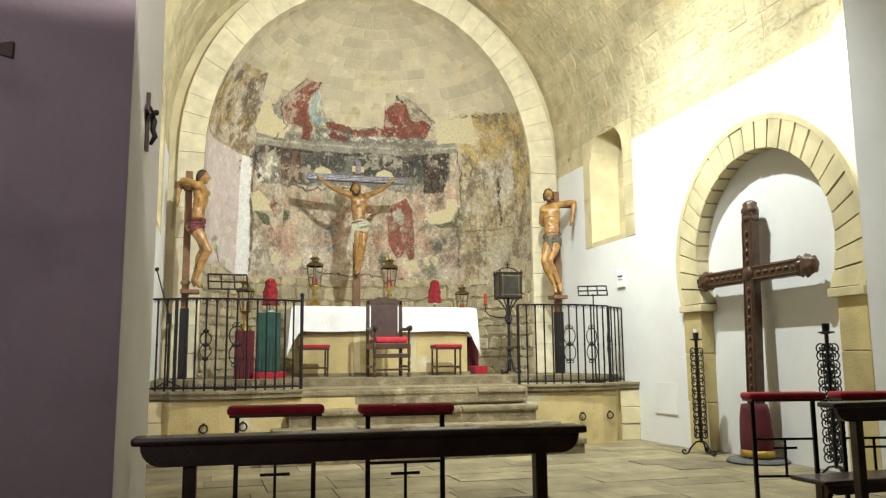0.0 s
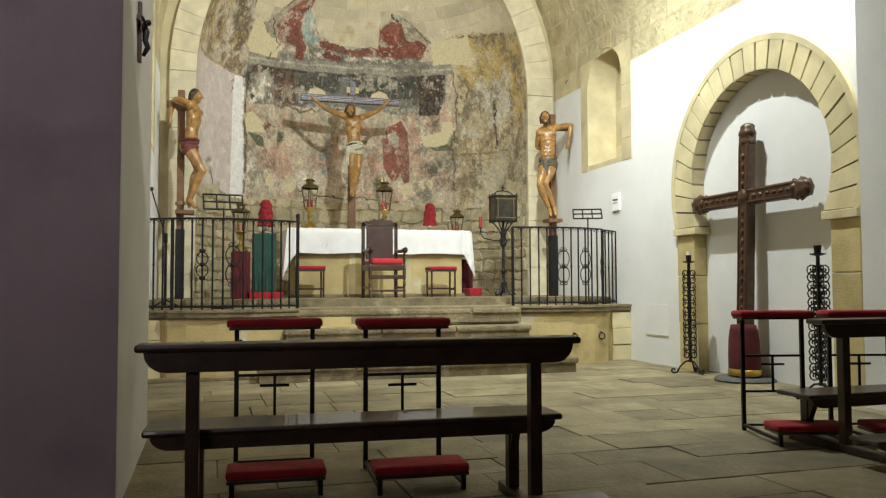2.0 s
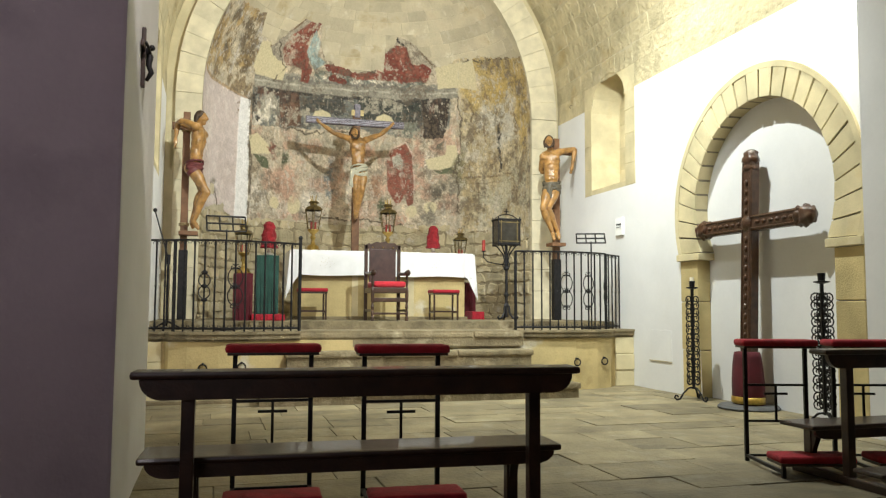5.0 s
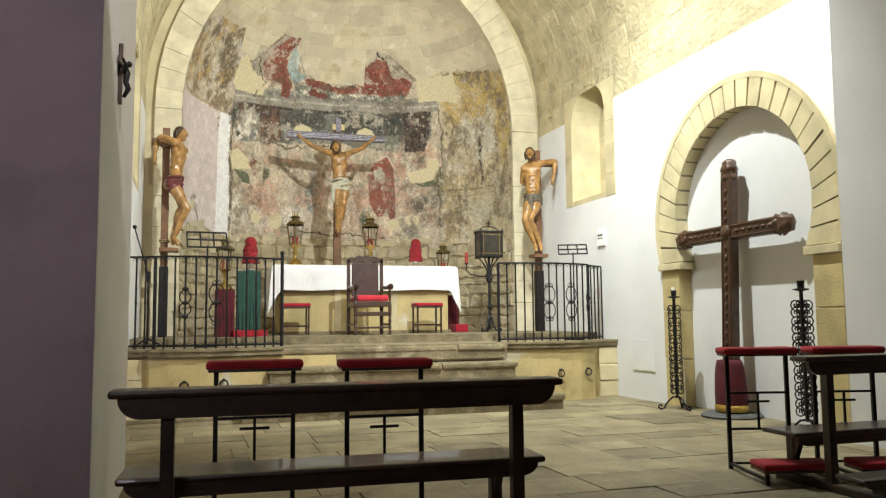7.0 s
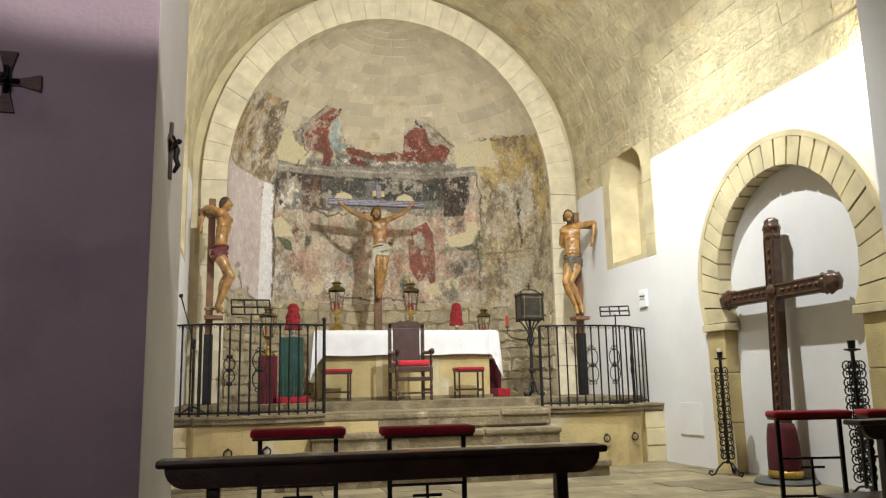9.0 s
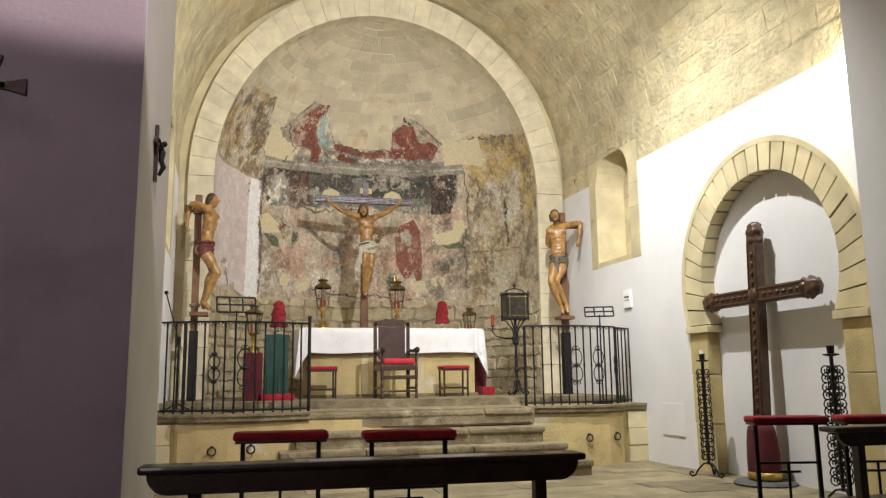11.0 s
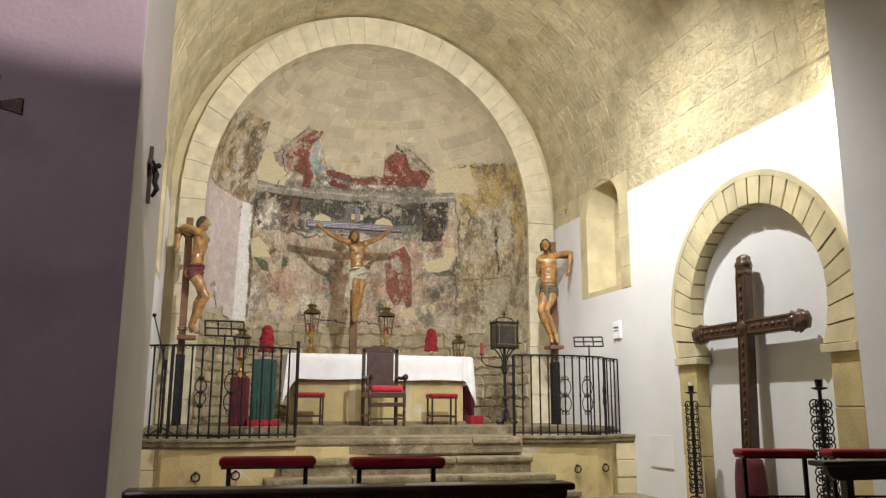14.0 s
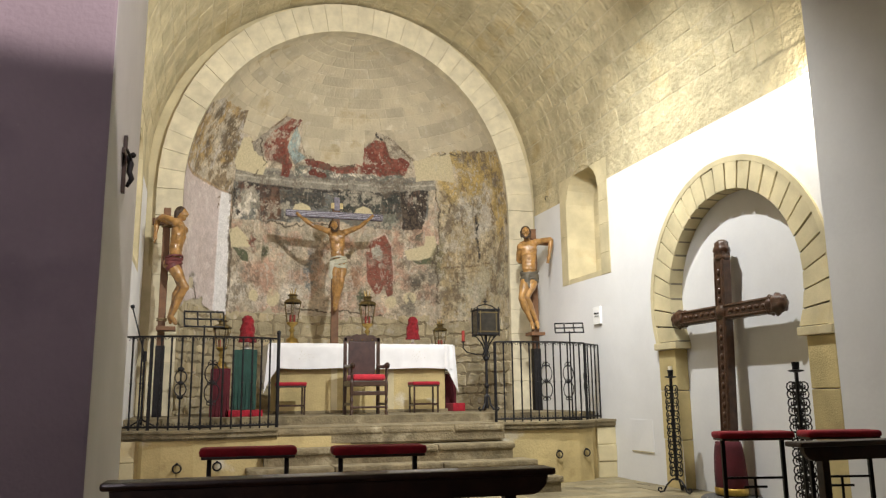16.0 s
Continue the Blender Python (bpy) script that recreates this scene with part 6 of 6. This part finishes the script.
def post(place, high, label, bar):
    t = thing("wooden_post", label, "post", place, group="figure posts")
    part("beam", boxes((-0.05, 0.05, -0.05, 0.05, 0.0, high), bevel=0.008), M["post"], t)
    part("sleeve", boxes((-0.062, 0.062, -0.062, 0.062, 0.0, 1.0), bevel=0.006), M["iron"], t, "black-painted lower sleeve")
    part("crosspiece", boxes((*bar, -0.045, 0.045, high - 0.26, high - 0.16), bevel=0.006), M["post"], t)
    part("foot_block", boxes((-0.06, 0.20, -0.30, -0.04, 1.20, 1.255) if bar[0] < -0.15 else (-0.20, 0.04, -0.30, -0.04, 1.20, 1.255), bevel=0.006), M["post"], t, "small foot rest")
    for z in (1.36, 1.385, high - 0.28):
        ring = [(0.066 * math.cos(a), 0.066 * math.sin(a), z) for a in (2 * math.pi * q / 12 for q in range(13))]
        part("rope", tube(bmesh.new(), ring, 0.010, 6), M["rope"], t, "rope wound round the post")


post((-0.46, 11.85, DZ), 3.02, "brown wooden post behind a carved figure, sleeved in black", (-0.20, 0.10))
post((5.41, 11.88, DZ), 3.02, "brown wooden post by the white wall, sleeved in black", (-0.10, 0.30))

Y = 11.70
figure("painted wooden bound figure with a wine-red loincloth, standing against a post", -25,
       [(-0.295, Y, 3.70), (-0.285, Y, 3.55), (-0.315, Y, 3.28), (-0.335, Y, 3.09)], (-0.255, Y - 0.01, 3.815),
       [((-0.335, Y - 0.13, 3.66), (-0.50, Y - 0.10, 3.74), (-0.585, Y - 0.02, 3.72), (-0.605, Y + 0.02, 3.66)), ((-0.28, Y + 0.12, 3.66), (-0.58, Y + 0.10, 3.76), (-0.605, Y + 0.02, 3.50), (-0.605, Y, 3.40))],
       [((-0.36, Y - 0.07, 3.04), (-0.155, Y - 0.10, 2.72), (-0.33, Y - 0.08, 2.29), (-0.25, Y - 0.14, 2.18)), ((-0.32, Y + 0.07, 3.04), (-0.22, Y + 0.02, 2.76), (-0.35, Y + 0.02, 2.31), (-0.33, Y - 0.07, 2.20))],
       1.0, [M["skin"], M["loinred"], M["hair"]], beard=False)

Y = 11.73
figure("painted wooden bound figure with a dark loincloth, leaning on a post", -112,
       [(5.25, Y, 3.68), (5.265, Y, 3.52), (5.262, Y, 3.27), (5.27, Y, 3.09)], (5.205, Y - 0.04, 3.825),
       [((5.385, Y - 0.04, 3.66), (5.68, Y - 0.03, 3.735), (5.62, Y - 0.05, 3.46), (5.59, Y - 0.06, 3.35)), ((5.13, Y + 0.03, 3.58), (5.14, Y + 0.16, 3.36), (5.33, Y + 0.15, 3.34), (5.40, Y + 0.15, 3.36))],
       [((5.20, Y - 0.01, 3.03), (5.05, Y - 0.14, 2.69), (5.26, Y - 0.05, 2.31), (5.235, Y - 0.16, 2.19)), ((5.33, Y - 0.02, 3.03), (5.16, Y - 0.10, 2.71), (5.36, Y - 0.03, 2.33), (5.335, Y - 0.14, 2.20))],
       -1.0, [M["skin"], M["loin"], M["hair"]], ((5.18, Y - 0.12, 3.10), (5.16, Y - 0.13, 2.93)))

# ---- crucifix behind the altar ----
YC = 13.62
cr = thing("crucifix_cross", "tall wooden cross with a lilac-grey beam and gilt title board", "cross", (2.345, YC, DZ))
part("upright", boxes((-0.065, 0.065, -0.03, 0.05, 0, 3.70), bevel=0.008), M["post"], cr)
part("crossbeam", boxes((-0.90, 0.86, -0.05, 0.03, 3.41, 3.53), bevel=0.008), M["greywood"], cr, "lilac-grey painted beam with wavy grain")
for k in range(7):
    z = 3.425 + 0.015 * k
    grain = [(x, -0.052, z + 0.006 * math.sin(x * 9 + k * 1.7) + 0.003 * math.sin(x * 31 + k)) for x in np.linspace(-0.89, 0.85, 40)]
    part("grain_line", tube(bmesh.new(), grain, 0.0032, 4), M["palewood"] if k % 2 else M["pew"], cr)
part("title_board", boxes((-0.105, 0.115, -0.065, -0.05, 3.585, 3.69), bevel=0.006), M["gilt"], cr, "pale gilt title board")
part("title_scroll", boxes((-0.045, 0.055, -0.070, -0.066, 3.55, 3.78), bevel=0.001), M["greywood"], cr, "lilac-grey upright over the board")
part("top_finial", boxes((-0.05, 0.05, -0.05, 0.04, 3.70, 3.80), bevel=0.012), M["greywood"], cr)

F = YC - 0.15
figure("painted wooden figure with a pale cloth, on the altar's tall cross", -90,
       [(2.325, F, 4.06), (2.345, F, 3.90), (2.355, F, 3.64), (2.375, F, 3.48)], (2.275, F - 0.05, 4.14),
       [((2.205, F, 4.04), (1.93, F + 0.05, 4.135), (1.69, F + 0.09, 4.31), (1.655, F + 0.09, 4.345)), ((2.49, F, 4.04), (2.76, F + 0.05, 4.165), (2.96, F + 0.09, 4.345), (2.99, F + 0.09, 4.38))],
       [((2.315, F, 3.42), (2.305, F - 0.08, 3.14), (2.325, F + 0.04, 2.74), (2.315, F - 0.03, 2.62)), ((2.435, F, 3.42), (2.42, F - 0.08, 3.15), (2.355, F + 0.04, 2.76), (2.335, F - 0.03, 2.64))],
       1.0, [M["skin"], M["loinpale"], M["hair"]], ((2.245, F - 0.08, 3.50), (2.235, F - 0.08, 3.20)))

# ---- small things on the walls ----
sw = thing("notice_box", "small white wall box with a printed card", "wall box", (XR, 10.39, 2.31))
part("case", boxes((-0.03, 0.0, -0.11, 0.11, -0.13, 0.13), bevel=0.006), M["paper"], sw)
part("card", boxes((-0.0335, -0.0302, -0.085, 0.085, -0.02, 0.085)), M["linen"], sw)
for y, z, w in ((-0.05, 0.03, 0.025), (0.0, 0.03, 0.018), (0.048, 0.035, 0.022), (0.0, -0.01, 0.07)):
    part("bar", boxes((-0.036, -0.0337, y - w, y + w, z - (0.012 if w < 0.05 else 0.003), z + (0.012 if w < 0.05 else 0.003))), M["ink"], sw)

hatch = thing("wall_hatch", "flush white-painted hatch in the white wall", "hatch", (XR, 9.34, 0.6))
part("panel", boxes((-0.006, 0.0, -0.27, 0.27, -0.20, 0.21), bevel=0.002), M["plaster"], hatch)
part("lower_edge", boxes((-0.012, 0.0, -0.27, 0.27, -0.212, -0.202)), M["vaultjoint"], hatch)

wc = thing("wall_crucifix", "small dark wooden crucifix hung on the white reveal", "crucifix", (-0.45, 4.72, 2.53))
part("upright", boxes((0.0, 0.022, -0.02, 0.02, -0.18, 0.17), bevel=0.004), M["pew"], wc)
part("crossbeam", boxes((0.003, 0.02, -0.12, 0.12, 0.03, 0.065), bevel=0.004), M["pew"], wc)
bm = bmesh.new()
tube(bm, [(0.028, 0, 0.05), (0.045, 0, 0.0), (0.04, 0, -0.05), (0.055, 0, -0.09), (0.03, 0, -0.14)], [0.012, 0.02, 0.016, 0.016, 0.01], 8)
tube(bm, [(0.03, -0.10, 0.055), (0.045, -0.04, 0.03), (0.045, 0.04, 0.03), (0.03, 0.10, 0.055)], 0.009, 6)
ball(bm, (0.055, 0, 0.055), 0.018, seg=8)
part("corpus", bm, M["iron"], wc, "small dark metal figure", True)


def wall_cross(label, place, turn):
    """Small flared wooden cross with a black iron candle bracket at its middle."""
    t = thing("wall_cross", label, "cross", place)
    spin = pose(0, 0, 0, 0, 0, turn)
    for name, roll in (("upright", 0), ("crossbeam", 90)):
        bm = bmesh.new()
        pts = [(-0.042, -0.155), (0.042, -0.155), (0.017, -0.06), (0.017, 0.06), (0.042, 0.155), (-0.042, 0.155), (-0.017, 0.06), (-0.017, -0.06)]
        prism(bm, pts, 0.022, spin @ pose(0, -0.024 if roll else -0.022, 0, 0, roll, 0))
        part(name, bm, M["oak"], t, "reddish-brown flared wooden arm")
    bm = bmesh.new()
    tube(bm, [(0, -0.03, -0.06), (0, -0.034, 0.075)], 0.014, 6)
    tube(bm, [(-0.06, -0.03, 0), (0.06, -0.03, 0)], 0.014, 6)
    tube(bm, [(0, -0.03, -0.01), (0.01, -0.075, -0.035), (0.0, -0.10, -0.005)], 0.009, 6)
    ball(bm, (0, -0.10, 0.0), 0.016, seg=8)
    bm.transform(spin)
    part("bracket", bm, M["iron"], t, "black iron candle bracket", True)


wall_cross("brown wooden cross with flared ends on the lilac wall", (-1.145, YP0, 2.615), 0)
wall_cross("brown wooden cross with flared ends on the white pier", (5.43, 4.56, 2.38), -90)

hk = thing("wall_hook", "small dark iron hook in the bare stone wall", "hook", (XR - 0.001, 12.0, 4.55))
part("shank", tube(bmesh.new(), [(0, 0, 0), (-0.03, 0, 0), (-0.045, 0, -0.03), (-0.03, 0, -0.06)], 0.006), M["iron"], hk)

# ---- flagstones ----
floor = structure("floor", boxes((-5.2, 8.7, -7.2, 15.9, -0.25, -0.012)), M["joint"], "worn pale flagstone floor with dark joints")
y = 2.2
row = 0
while y < 10.1:
    d = rng.uniform(0.34, 0.52)
    x = (-0.45 if y < YP1 else XL) - rng.random() * 0.4
    while x < XR + 0.2:
        w = rng.uniform(0.5, 1.05)
        x1 = x + w
        h = rng.uniform(-0.003, 0.004)
        g = 0.0035
        tilt = [rng.uniform(-0.002, 0.002) for _ in range(4)]
        low, dy = 0.25, rng.uniform(-0.002, 0.002)
        c = [(x + g, y + g + dy, h + tilt[0]), (x1 - g, y + g + dy, h + tilt[1]), (x1 - g, y + d - g, h + tilt[2]), (x + g, y + d - g, h + tilt[3])]
        stone(floor, "flagstone", M["floor"], c + [(p[0], p[1], -0.03) for p in c])
        x = x1
    y += d
